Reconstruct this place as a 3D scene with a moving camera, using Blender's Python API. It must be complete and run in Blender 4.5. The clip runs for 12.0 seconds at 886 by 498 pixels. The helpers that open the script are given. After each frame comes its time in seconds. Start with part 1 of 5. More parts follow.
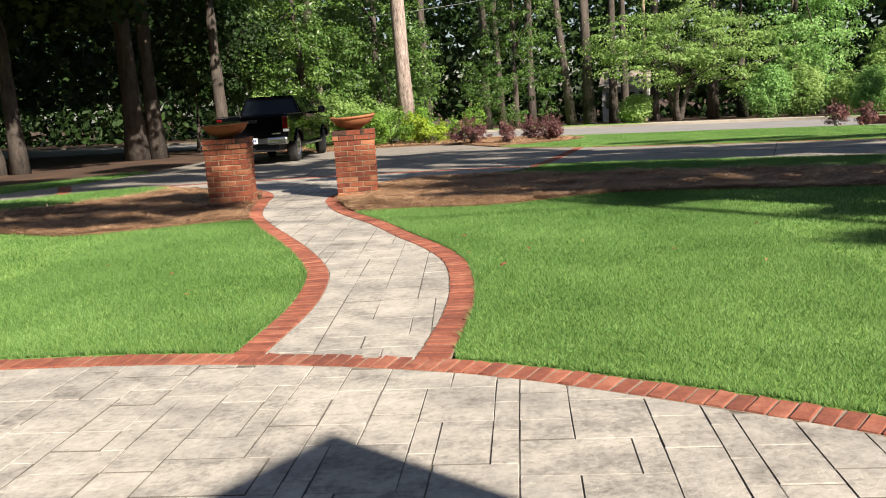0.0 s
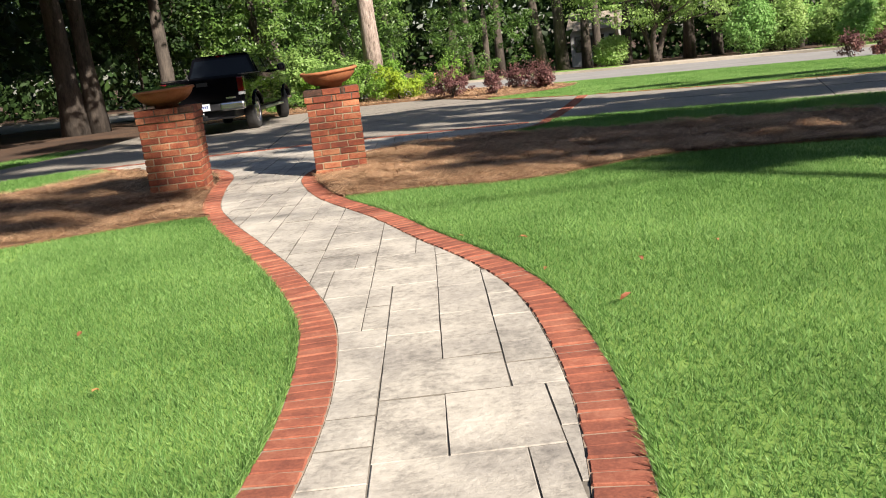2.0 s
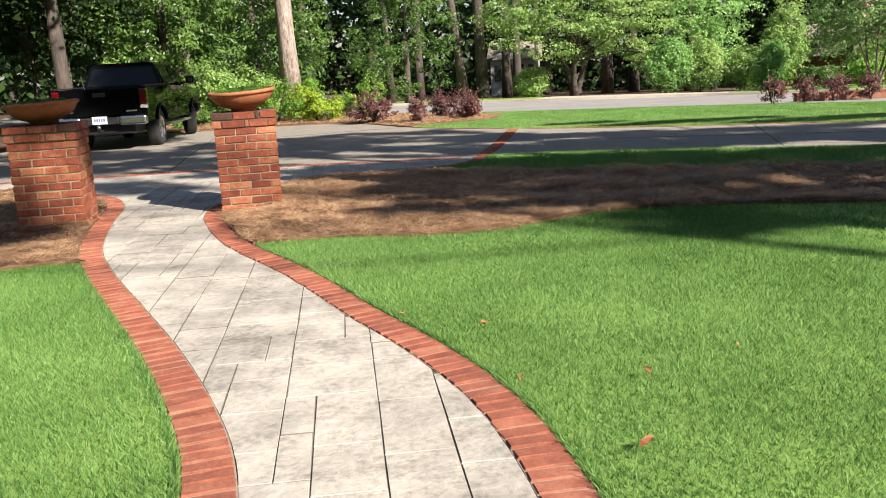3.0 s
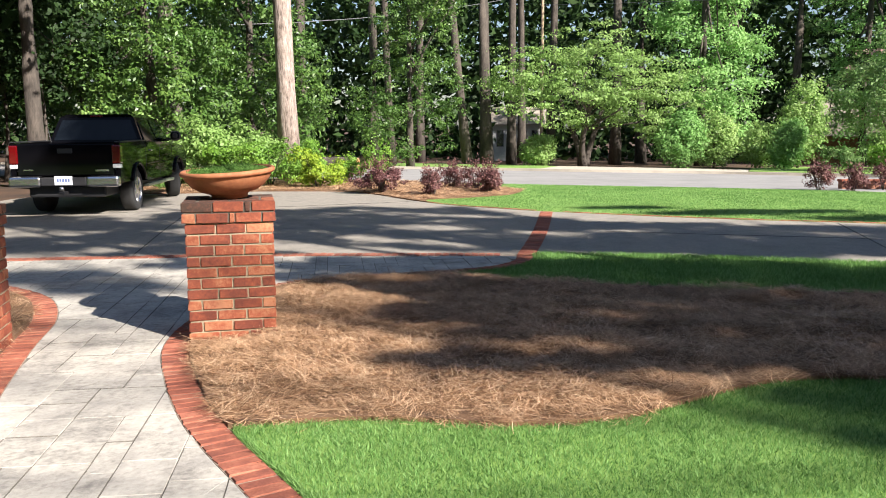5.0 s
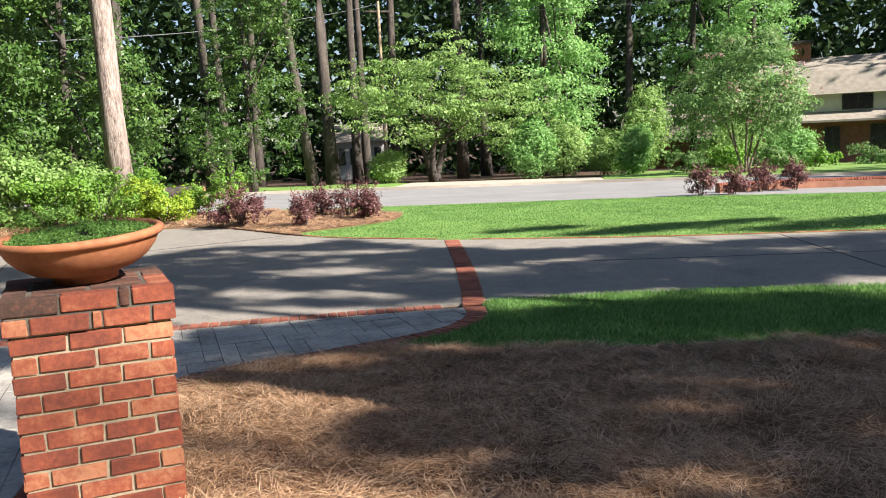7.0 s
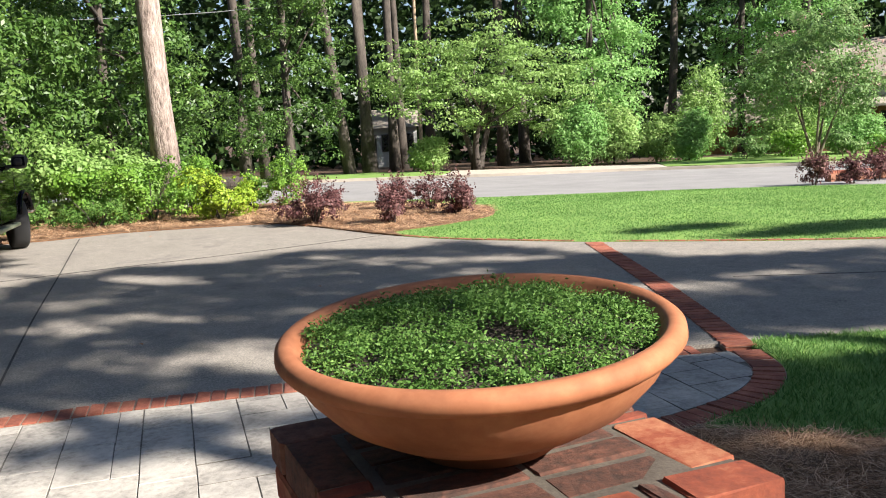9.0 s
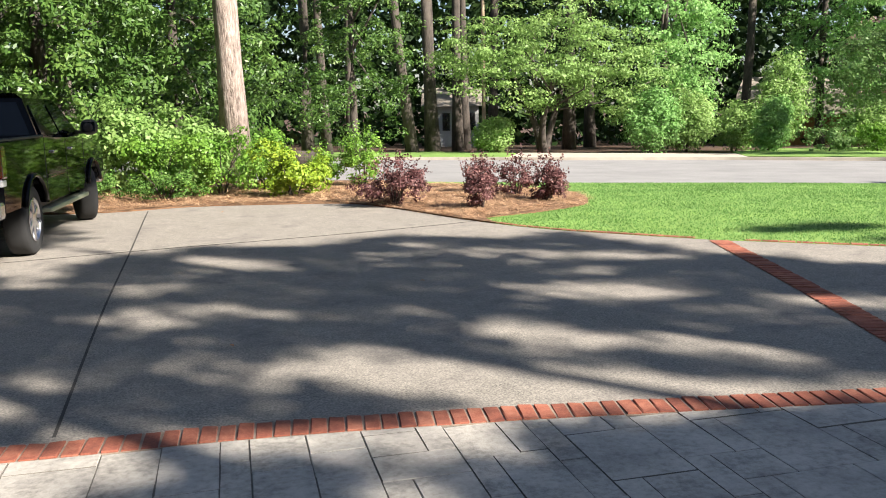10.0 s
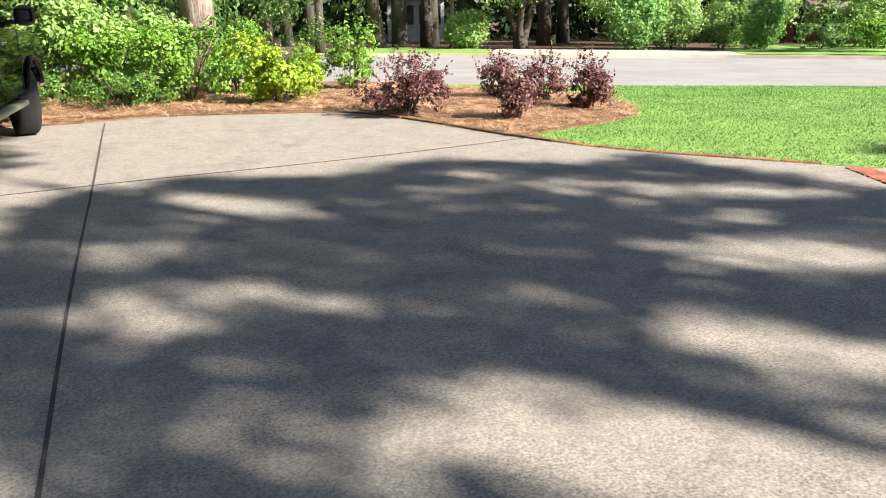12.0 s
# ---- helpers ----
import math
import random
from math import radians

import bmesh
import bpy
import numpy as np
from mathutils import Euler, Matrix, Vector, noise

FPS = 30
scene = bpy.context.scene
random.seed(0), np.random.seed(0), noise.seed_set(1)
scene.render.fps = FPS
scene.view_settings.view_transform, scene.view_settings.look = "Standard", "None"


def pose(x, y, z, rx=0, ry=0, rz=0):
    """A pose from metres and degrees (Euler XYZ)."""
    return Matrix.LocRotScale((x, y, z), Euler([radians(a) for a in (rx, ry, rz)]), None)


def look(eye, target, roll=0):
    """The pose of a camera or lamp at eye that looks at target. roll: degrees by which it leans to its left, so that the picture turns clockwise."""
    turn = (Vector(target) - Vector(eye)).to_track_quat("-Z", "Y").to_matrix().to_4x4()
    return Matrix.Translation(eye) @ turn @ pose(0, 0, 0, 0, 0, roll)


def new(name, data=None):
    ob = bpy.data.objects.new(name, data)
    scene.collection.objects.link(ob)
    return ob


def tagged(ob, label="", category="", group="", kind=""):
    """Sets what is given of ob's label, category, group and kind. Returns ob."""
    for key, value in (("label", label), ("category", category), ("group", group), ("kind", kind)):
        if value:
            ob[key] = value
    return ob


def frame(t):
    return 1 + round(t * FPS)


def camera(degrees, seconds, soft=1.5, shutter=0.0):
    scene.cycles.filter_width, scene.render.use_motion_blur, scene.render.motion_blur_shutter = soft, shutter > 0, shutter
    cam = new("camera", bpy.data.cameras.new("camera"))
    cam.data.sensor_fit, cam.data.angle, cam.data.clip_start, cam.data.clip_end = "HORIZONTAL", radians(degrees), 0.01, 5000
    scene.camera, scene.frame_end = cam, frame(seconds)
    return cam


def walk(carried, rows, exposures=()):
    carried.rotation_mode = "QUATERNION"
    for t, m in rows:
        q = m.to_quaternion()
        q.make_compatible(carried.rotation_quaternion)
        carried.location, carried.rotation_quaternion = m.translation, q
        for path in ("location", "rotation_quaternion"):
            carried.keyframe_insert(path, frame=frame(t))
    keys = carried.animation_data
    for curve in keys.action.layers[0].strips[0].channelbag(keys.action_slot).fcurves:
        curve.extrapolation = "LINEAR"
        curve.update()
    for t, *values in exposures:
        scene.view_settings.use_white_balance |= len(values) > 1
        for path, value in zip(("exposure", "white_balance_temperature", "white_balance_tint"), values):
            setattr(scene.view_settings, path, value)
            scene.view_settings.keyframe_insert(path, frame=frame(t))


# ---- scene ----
cam = camera(54.7, 12.0, soft=1.0)
PATH = [
    (0, (0.697, 0.157, 1.501), (0.571, 2.124, 1.161), -3.7),
    (0.5, (0.455, 0.784, 1.525), (0.112, 2.729, 1.21), -7.4),
    (1, (0.272, 1.535, 1.477), (-0.017, 3.477, 1.098), -7.3),
    (1.5, (0.081, 2.312, 1.476), (-0.137, 4.258, 1.071), -5.7),
    (2, (-0.071, 3.179, 1.436), (-0.125, 5.127, 0.986), -6.6),
    (2.5, (-0.155, 3.868, 1.465), (-0.097, 5.816, 1.013), -4.9),
    (3, (-0.245, 4.597, 1.511), (-0.085, 6.546, 1.092), -3.1),
    (4.8, (-0.57, 7.306, 1.65), (-0.502, 9.284, 1.358), -0.8),
    (5, (-0.58, 7.607, 1.701), (-0.384, 9.576, 1.415), -0.4),
    (5.5, (-0.664, 8.351, 1.72), (-0.329, 10.304, 1.447), -0.4),
    (6, (-0.788, 9.083, 1.715), (-0.348, 11.016, 1.451), -0.5),
    (6.5, (-0.952, 9.839, 1.728), (-0.423, 11.753, 1.485), -1.1),
    (6.7, (-1.029, 10.062, 1.729), (-0.497, 11.974, 1.48), -2.0),
    (8.3, (-1.738, 12.235, 1.607), (-0.981, 14.06, 1.3), -4.6),
    (8.5, (-1.814, 12.528, 1.645), (-1.084, 14.362, 1.321), -4.8),
    (9, (-2.134, 13.311, 1.729), (-1.594, 15.215, 1.443), -3.0),
    (9.5, (-2.327, 13.939, 1.726), (-1.882, 15.868, 1.444), -2.1),
    (10, (-2.501, 14.649, 1.698), (-2.072, 16.575, 1.371), -1.1),
    (10.5, (-2.646, 15.306, 1.681), (-2.098, 17.182, 1.257), -0.5),
    (11, (-2.721, 16.033, 1.65), (-2.169, 17.891, 1.156), -0.6),
    (11.5, (-2.816, 16.63, 1.652), (-2.27, 18.48, 1.124), -1.4),
    (12, (-3.024, 17.338, 1.623), (-2.499, 19.185, 1.063), -0.7),
]
EXPOSURES = [(0, 1.05, 6700, 14), (2.5, 1.19, 6650, 14), (5, 1.44, 6250, 14), (8.5, 1.42, 6250, 14), (10, 1.52, 6350, 13), (12, 1.68, 6450, 13)]
walk(cam, [(t, look(eye, target, roll)) for t, eye, target, roll in PATH], EXPOSURES)

# ---- world and sun ----
SUN_TO = Vector((0.67, -0.74, 0.674)).normalized()      # towards the sun
world = bpy.data.worlds.new("world")
scene.world = world
world.use_nodes = True
wn = world.node_tree.nodes
sky = wn.new("ShaderNodeTexSky")
sky.sky_type = "NISHITA"
sky.sun_disc = False
sky.sun_elevation = math.asin(SUN_TO.z)
sky.sun_rotation = math.atan2(SUN_TO.x, SUN_TO.y)
sky.air_density, sky.dust_density, sky.ozone_density = 1.0, 1.0, 1.5
wn["Background"].inputs["Strength"].default_value = 0.05
world.node_tree.links.new(sky.outputs["Color"], wn["Background"].inputs["Color"])
sun = new("sun", bpy.data.lights.new("sun", "SUN"))
sun.data.energy, sun.data.angle, sun.data.color = 5.0, radians(0.55), (1.0, 0.93, 0.81)
sun.matrix_world = look(SUN_TO * 60, (0, 0, 0))


# ---- materials ----
def mat(name, a, b, scale=6.0, fine=60.0, rough=0.8, bump=0.3, depth=0.01, metal=0.0, island=False, obj_random=0.0, c=None, stain=0.0, spec=0.5, grain=0.45, along=1.0):
    """Procedural surface: two colours by coarse noise, fine grain, relief; optional variation by piece and dark stains."""
    m = bpy.data.materials.new(name)
    m.use_nodes = True
    n, ln = m.node_tree.nodes, m.node_tree.links
    bs = n["Principled BSDF"]
    tc = n.new("ShaderNodeNewGeometry")
    n1 = n.new("ShaderNodeTexNoise")
    n1.inputs["Scale"].default_value, n1.inputs["Detail"].default_value = scale, 5
    n2 = n.new("ShaderNodeTexNoise")
    n2.inputs["Scale"].default_value, n2.inputs["Detail"].default_value = fine, 6
    n2.inputs["Roughness"].default_value = 0.65
    place = n.new("ShaderNodeVectorMath")
    place.operation = "MULTIPLY"
    place.inputs[1].default_value = (1, 1, along)
    ln.new(tc.outputs["Position"], place.inputs[0])
    ln.new(place.outputs[0], n1.inputs["Vector"])
    ln.new(place.outputs[0], n2.inputs["Vector"])
    ramp = n.new("ShaderNodeValToRGB")
    ramp.color_ramp.elements[0].position, ramp.color_ramp.elements[1].position = 0.32, 0.68
    ramp.color_ramp.elements[0].color, ramp.color_ramp.elements[1].color = (*a, 1), (*b, 1)
    if c:
        e = ramp.color_ramp.elements.new(0.5)
        e.color = (*c, 1)
    add = n.new("ShaderNodeMath")
    add.operation = "MULTIPLY_ADD"
    add.inputs[1].default_value, add.inputs[2].default_value = 1 - grain, 0.22
    ln.new(n1.outputs["Fac"], add.inputs[0])
    add2 = n.new("ShaderNodeMath")
    add2.operation = "MULTIPLY_ADD"
    add2.inputs[1].default_value = grain
    ln.new(n2.outputs["Fac"], add2.inputs[0])
    ln.new(add.outputs[0], add2.inputs[2])
    sub = n.new("ShaderNodeMath")
    sub.operation = "SUBTRACT"
    sub.inputs[1].default_value = 0.22
    ln.new(add2.outputs[0], sub.inputs[0])
    value = sub.outputs[0]
    if island or obj_random:
        if island:
            rnd = tc.outputs["Random Per Island"]
            amount = 0.55
        else:
            rnd = n.new("ShaderNodeObjectInfo").outputs["Random"]
            amount = obj_random
        mr = n.new("ShaderNodeMath")
        mr.operation = "MULTIPLY_ADD"
        mr.inputs[1].default_value, mr.inputs[2].default_value = amount, -amount / 2
        ln.new(rnd, mr.inputs[0])
        sm = n.new("ShaderNodeMath")
        ln.new(mr.outputs[0], sm.inputs[0])
        ln.new(value, sm.inputs[1])
        value = sm.outputs[0]
    ln.new(value, ramp.inputs["Fac"])
    col = ramp.outputs["Color"]
    if stain:
        n3 = n.new("ShaderNodeTexNoise")
        n3.inputs["Scale"].default_value, n3.inputs["Detail"].default_value = 1.3, 8
        n3.inputs["Roughness"].default_value = 0.7
        ln.new(tc.outputs["Position"], n3.inputs["Vector"])
        r3 = n.new("ShaderNodeValToRGB")
        r3.color_ramp.elements[0].position, r3.color_ramp.elements[1].position = 0.42, 0.68
        r3.color_ramp.elements[0].color = (1, 1, 1, 1)
        r3.color_ramp.elements[1].color = (1 - stain, 1 - stain, 1 - stain * 0.95, 1)
        ln.new(n3.outputs["Fac"], r3.inputs["Fac"])
        mx = n.new("ShaderNodeMix")
        mx.data_type, mx.blend_type = "RGBA", "MULTIPLY"
        mx.inputs["Factor"].default_value = 1
        ln.new(col, mx.inputs["A"])
        ln.new(r3.outputs["Color"], mx.inputs["B"])
        col = mx.outputs["Result"]
    ln.new(col, bs.inputs["Base Color"])
    bs.inputs["Roughness"].default_value, bs.inputs["Metallic"].default_value = rough, metal
    bs.inputs["Specular IOR Level"].default_value = spec
    if bump:
        bp = n.new("ShaderNodeBump")
        bp.inputs["Strength"].default_value, bp.inputs["Distance"].default_value = bump, depth
        ln.new(add2.outputs[0], bp.inputs["Height"])
        ln.new(bp.outputs["Normal"], bs.inputs["Normal"])
    return m


def leaf_mat(name, dark, mid, light, through_amount=0.35, rough=0.45, spec=0.4, scale=0.6, single=0.26):
    """Leaves: varied leaf by leaf and by branch, with light shining through."""
    m = bpy.data.materials.new(name)
    m.use_nodes = True
    n, ln = m.node_tree.nodes, m.node_tree.links
    bs, out = n["Principled BSDF"], n["Material Output"]
    g = n.new("ShaderNodeNewGeometry")
    nz = n.new("ShaderNodeTexNoise")
    nz.inputs["Scale"].default_value, nz.inputs["Detail"].default_value = scale, 3
    ln.new(g.outputs["Position"], nz.inputs["Vector"])
    ma = n.new("ShaderNodeMath")
    ma.operation = "MULTIPLY_ADD"
    ma.inputs[1].default_value = single
    ln.new(g.outputs["Random Per Island"], ma.inputs[0])
    half = n.new("ShaderNodeMath")
    half.operation = "MULTIPLY"
    half.inputs[1].default_value = 1 - single
    ln.new(nz.outputs["Fac"], half.inputs[0])
    ln.new(half.outputs[0], ma.inputs[2])
    ramp = n.new("ShaderNodeValToRGB")
    els = ramp.color_ramp.elements
    els[0].position, els[0].color = 0.15, (*dark, 1)
    els[1].position, els[1].color = 0.85, (*light, 1)
    e = els.new(0.5)
    e.color = (*mid, 1)
    ln.new(ma.outputs[0], ramp.inputs["Fac"])
    ln.new(ramp.outputs["Color"], bs.inputs["Base Color"])
    bs.inputs["Roughness"].default_value = rough
    bs.inputs["Specular IOR Level"].default_value = spec
    tr = n.new("ShaderNodeBsdfTranslucent")
    ln.new(ramp.outputs["Color"], tr.inputs["Color"])
    mix = n.new("ShaderNodeMixShader")
    mix.inputs["Fac"].default_value = through_amount
    ln.new(bs.outputs[0], mix.inputs[1])
    ln.new(tr.outputs[0], mix.inputs[2])
    ln.new(mix.outputs[0], out.inputs["Surface"])
    return m


def plain(name, colour, rough=0.5, metal=0.0, spec=0.5, coat=0.0):
    m = mat(name, tuple(v * 0.9 for v in colour), tuple(min(1, v * 1.1) for v in colour), 8, 90, rough, 0.0, metal=metal, spec=spec)
    m.node_tree.nodes["Principled BSDF"].inputs["Coat Weight"].default_value = coat
    return m


M_SLAB = mat("stamped_concrete", (0.22, 0.205, 0.18), (0.56, 0.525, 0.46), 5.0, 24, 0.85, 0.8, 0.014, obj_random=0.08, c=(0.44, 0.41, 0.355), stain=0.42, grain=0.55)
M_JOINT = mat("concrete_joint", (0.08, 0.073, 0.06), (0.21, 0.19, 0.16), 5, 60, 0.95, 0.4)
M_SAWCUT = mat("dirty_saw_cut", (0.03, 0.027, 0.023), (0.085, 0.078, 0.066), 5, 60, 0.95, 0.4)
M_DRIVE = mat("broom_concrete", (0.075, 0.070, 0.062), (0.56, 0.505, 0.415), 1.3, 70, 0.9, 0.4, 0.005, c=(0.315, 0.285, 0.24), stain=0.62, grain=0.6)
M_BRICK = mat("brick", (0.16, 0.040, 0.022), (0.44, 0.19, 0.095), 8, 42, 0.88, 0.8, 0.007, obj_random=0.30, c=(0.29, 0.072, 0.033), stain=0.42, grain=0.5)
M_PAVER = mat("brick_paver", (0.19, 0.057, 0.036), (0.42, 0.165, 0.10), 9, 70, 0.9, 0.6, 0.006, obj_random=0.20, c=(0.31, 0.097, 0.056), stain=0.35, grain=0.5)
# pillar cap brick and mortar: weathering, with the bowl's shade mixed into the colours
M_CAPBRICK = mat("shaded_weathered_cap_brick", (0.06, 0.032, 0.022), (0.26, 0.13, 0.08), 6, 45, 0.92, 0.8, 0.01, obj_random=0.35, c=(0.155, 0.064, 0.040), stain=0.6, grain=0.6)
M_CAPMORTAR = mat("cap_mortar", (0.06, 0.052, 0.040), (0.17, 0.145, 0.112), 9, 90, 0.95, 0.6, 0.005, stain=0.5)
M_MORTAR = mat("mortar", (0.23, 0.19, 0.125), (0.52, 0.44, 0.30), 9, 90, 0.95, 0.6, 0.005, stain=0.45)
M_STRAW_BED = mat("pine_straw_bed", (0.07, 0.038, 0.020), (0.30, 0.165, 0.085), 6, 60, 0.95, 0.9, 0.04)
M_FLOOR = mat("forest_floor", (0.022, 0.014, 0.009), (0.13, 0.070, 0.036), 0.8, 22, 0.95, 0.8, 0.04, c=(0.07, 0.038, 0.021))
M_TURF = mat("turf", (0.098, 0.19, 0.034), (0.235, 0.375, 0.075), 1.2, 55, 0.9, 0.7, 0.02)
M_STREET = mat("street", (0.22, 0.215, 0.21), (0.32, 0.31, 0.30), 0.5, 40, 0.9, 0.3, 0.006, stain=0.15)
M_CURB = mat("kerb_concrete", (0.36, 0.32, 0.26), (0.52, 0.46, 0.38), 2, 40, 0.9, 0.3)
M_TERRA = mat("terracotta", (0.27, 0.092, 0.036), (0.46, 0.19, 0.085), 6, 30, 0.78, 0.3, 0.004, c=(0.37, 0.137, 0.058), stain=0.35)
M_SOIL = mat("potting_soil", (0.02, 0.014, 0.01), (0.06, 0.042, 0.03), 20, 90, 0.95, 0.8, 0.01)
M_PINE_BARK = mat("pine_bark", (0.07, 0.052, 0.042), (0.50, 0.42, 0.37), 9, 22, 0.95, 1.0, 0.07, c=(0.31, 0.245, 0.21), grain=0.5, along=0.3)
M_DARK_BARK = mat("dark_bark", (0.022, 0.019, 0.016), (0.125, 0.102, 0.084), 5, 24, 0.95, 1.0, 0.04, along=0.3)
M_GREY_BARK = mat("smooth_bark", (0.08, 0.062, 0.048), (0.22, 0.18, 0.14), 4, 24, 0.9, 0.5, 0.02)
M_NEEDLE = leaf_mat("straw_needles", (0.06, 0.031, 0.016), (0.45, 0.26, 0.14), (0.90, 0.65, 0.42), 0.1, 0.7, 0.25, 3.0, 0.6)
M_BLADE = leaf_mat("grass_blades", (0.046, 0.122, 0.027), (0.150, 0.305, 0.076), (0.36, 0.55, 0.21), 0.40, 0.6, 0.2, 0.6, 0.5)
M_MAGNOLIA = leaf_mat("magnolia_leaves", (0.026, 0.068, 0.013), (0.08, 0.165, 0.032), (0.20, 0.31, 0.07), 0.28, 0.42, 0.45, 0.5)
M_LIGHTLEAF = leaf_mat("light_leaves", (0.12, 0.21, 0.05), (0.25, 0.40, 0.11), (0.42, 0.56, 0.20), 0.42, 0.5, 0.35, 0.25)
M_VINELEAF = leaf_mat("vine_leaves", (0.10, 0.22, 0.055), (0.22, 0.42, 0.12), (0.38, 0.58, 0.20), 0.42, 0.5, 0.35, 0.25)
# near-black green: deep shade of the woods is put into the leaf colour
M_SHADEDLEAF = leaf_mat("shaded_wood_leaves", (0.008, 0.022, 0.006), (0.026, 0.056, 0.015), (0.065, 0.12, 0.03), 0.25, 0.6, 0.25, 0.15)
M_BUSH = leaf_mat("bush_leaves", (0.07, 0.17, 0.022), (0.17, 0.33, 0.045), (0.32, 0.50, 0.09), 0.35, 0.45, 0.35, 1.2)
M_YELLOWBUSH = leaf_mat("golden_leaves", (0.12, 0.21, 0.014), (0.27, 0.40, 0.035), (0.48, 0.58, 0.08), 0.35, 0.45, 0.35, 1.5)
M_LORO = leaf_mat("burgundy_leaves", (0.030, 0.016, 0.016), (0.15, 0.062, 0.062), (0.40, 0.23, 0.21), 0.3, 0.5, 0.3, 2.5, 0.45)
M_COVER = leaf_mat("ground_cover_leaves", (0.035, 0.095, 0.016), (0.105, 0.22, 0.042), (0.25, 0.41, 0.10), 0.3, 0.55, 0.25, 8.0, 0.4)
M_CRAPE = leaf_mat("crape_leaves", (0.075, 0.155, 0.05), (0.16, 0.28, 0.085), (0.32, 0.42, 0.17), 0.35, 0.5, 0.35, 0.5)
M_PINK = leaf_mat("faded_blossom", (0.36, 0.20, 0.18), (0.50, 0.31, 0.29), (0.62, 0.44, 0.42), 0.3, 0.6, 0.2, 1.0)


# ---- small builders ----
def terrain(x, y):
    u = x * 0.6 + y * 0.8 - 24
    return -0.028 * (np.log1p(np.exp(-np.abs(u))) + np.maximum(u, 0))


def part(name, bm, material, parent=None, label="", smooth=False):
    me = bpy.data.meshes.new(name)
    bmesh.ops.recalc_face_normals(bm, faces=bm.faces)
    bm.to_mesh(me)
    bm.free()
    me.materials.append(material)
    if smooth:
        me.shade_smooth()
    ob = new(name, me)
    ob.parent = parent
    return tagged(ob, label)


def np_mesh(name, verts, k, material):
    """A mesh of loose faces with k corners each."""
    verts = np.ascontiguousarray(verts.reshape(-1, 3), dtype=np.float32)
    nv = len(verts)
    me = bpy.data.meshes.new(name)
    me.vertices.add(nv)
    me.vertices.foreach_set("co", verts.ravel())
    me.loops.add(nv)
    me.loops.foreach_set("vertex_index", np.arange(nv, dtype=np.int32))
    me.polygons.add(nv // k)
    me.polygons.foreach_set("loop_start", np.arange(0, nv, k, dtype=np.int32))
    me.polygons.foreach_set("loop_total", np.full(nv // k, k, dtype=np.int32))
    me.update(calc_edges=True)
    me.materials.append(material)
    return me


def add_box(bm, x0, x1, y0, y1, z0, z1, bevel=0.0, m=None, segs=2):
    r = bmesh.ops.create_cube(bm, size=1)
    vs = r["verts"]
    for v in vs:
        v.co = Vector((x0 + (v.co.x + 0.5) * (x1 - x0), y0 + (v.co.y + 0.5) * (y1 - y0), z0 + (v.co.z + 0.5) * (z1 - z0)))
    if bevel:
        es = list({e for v in vs for e in v.link_edges})
        r2 = bmesh.ops.bevel(bm, geom=es, offset=bevel, segments=segs, affect="EDGES", profile=0.5)
        vs = list({v for f in r2["faces"] for v in f.verts} | {v for v in vs if v.is_valid})
    if m:
        bmesh.ops.transform(bm, matrix=m, verts=vs)
    return vs


def box(name, dims, material, parent=None, bevel=0.0, label="", m=None):
    bm = bmesh.new()
    add_box(bm, *dims, bevel=bevel, m=m)
    return part(name, bm, material, parent, label)


def add_tube(bm, pts, radii, sides=10, caps=True):
    """A tapered tube along points."""
    rings = []
    pts = [Vector(p) for p in pts]
    for i, p in enumerate(pts):
        d = (pts[min(i + 1, len(pts) - 1)] - pts[max(i - 1, 0)]).normalized()
        q = d.to_track_quat("Z", "Y")
        rings.append([bm.verts.new(p + q @ Vector((math.cos(a) * radii[i], math.sin(a) * radii[i], 0))) for a in [2 * math.pi * k / sides for k in range(sides)]])
    for r0, r1 in zip(rings, rings[1:]):
        for k in range(sides):
            bm.faces.new((r0[k], r0[(k + 1) % sides], r1[(k + 1) % sides], r1[k]))
    if caps:
        bm.faces.new(rings[0][::-1])
        bm.faces.new(rings[-1])


def add_lathe(bm, profile, sides=40, m=None):
    """A turned body from (radius, height) pairs."""
    rings = []
    made = []
    for r, z in profile:
        ring = [bm.verts.new((math.cos(2 * math.pi * k / sides) * r, math.sin(2 * math.pi * k / sides) * r, z)) for k in range(sides)]
        rings.append(ring)
        made += ring
    for r0, r1 in zip(rings, rings[1:]):
        for k in range(sides):
            bm.faces.new((r0[k], r0[(k + 1) % sides], r1[(k + 1) % sides], r1[k]))
    bm.faces.new(rings[0][::-1])
    bm.faces.new(rings[-1])
    if m:
        bmesh.ops.transform(bm, matrix=m, verts=made)


def spline(pts, step=0.25):
    """Points at even steps along a smooth curve through pts."""
    P = [np.array(p, float) for p in pts]
    P = [2 * P[0] - P[1]] + P + [2 * P[-1] - P[-2]]
    out = []
    for i in range(1, len(P) - 2):
        n = 24
        for k in range(n):
            t = k / n
            a, b, c, d = P[i - 1:i + 3]
            out.append(0.5 * (2 * b + (c - a) * t + (2 * a - 5 * b + 4 * c - d) * t * t + (3 * b - a - 3 * c + d) * t ** 3))
    out.append(P[-2])
    out = np.array(out)
    s = np.concatenate([[0], np.cumsum(np.linalg.norm(np.diff(out, axis=0), axis=1))])
    q = np.linspace(0, s[-1], max(2, int(round(s[-1] / step)) + 1))
    return np.stack([np.interp(q, s, out[:, 0]), np.interp(q, s, out[:, 1])], axis=1)


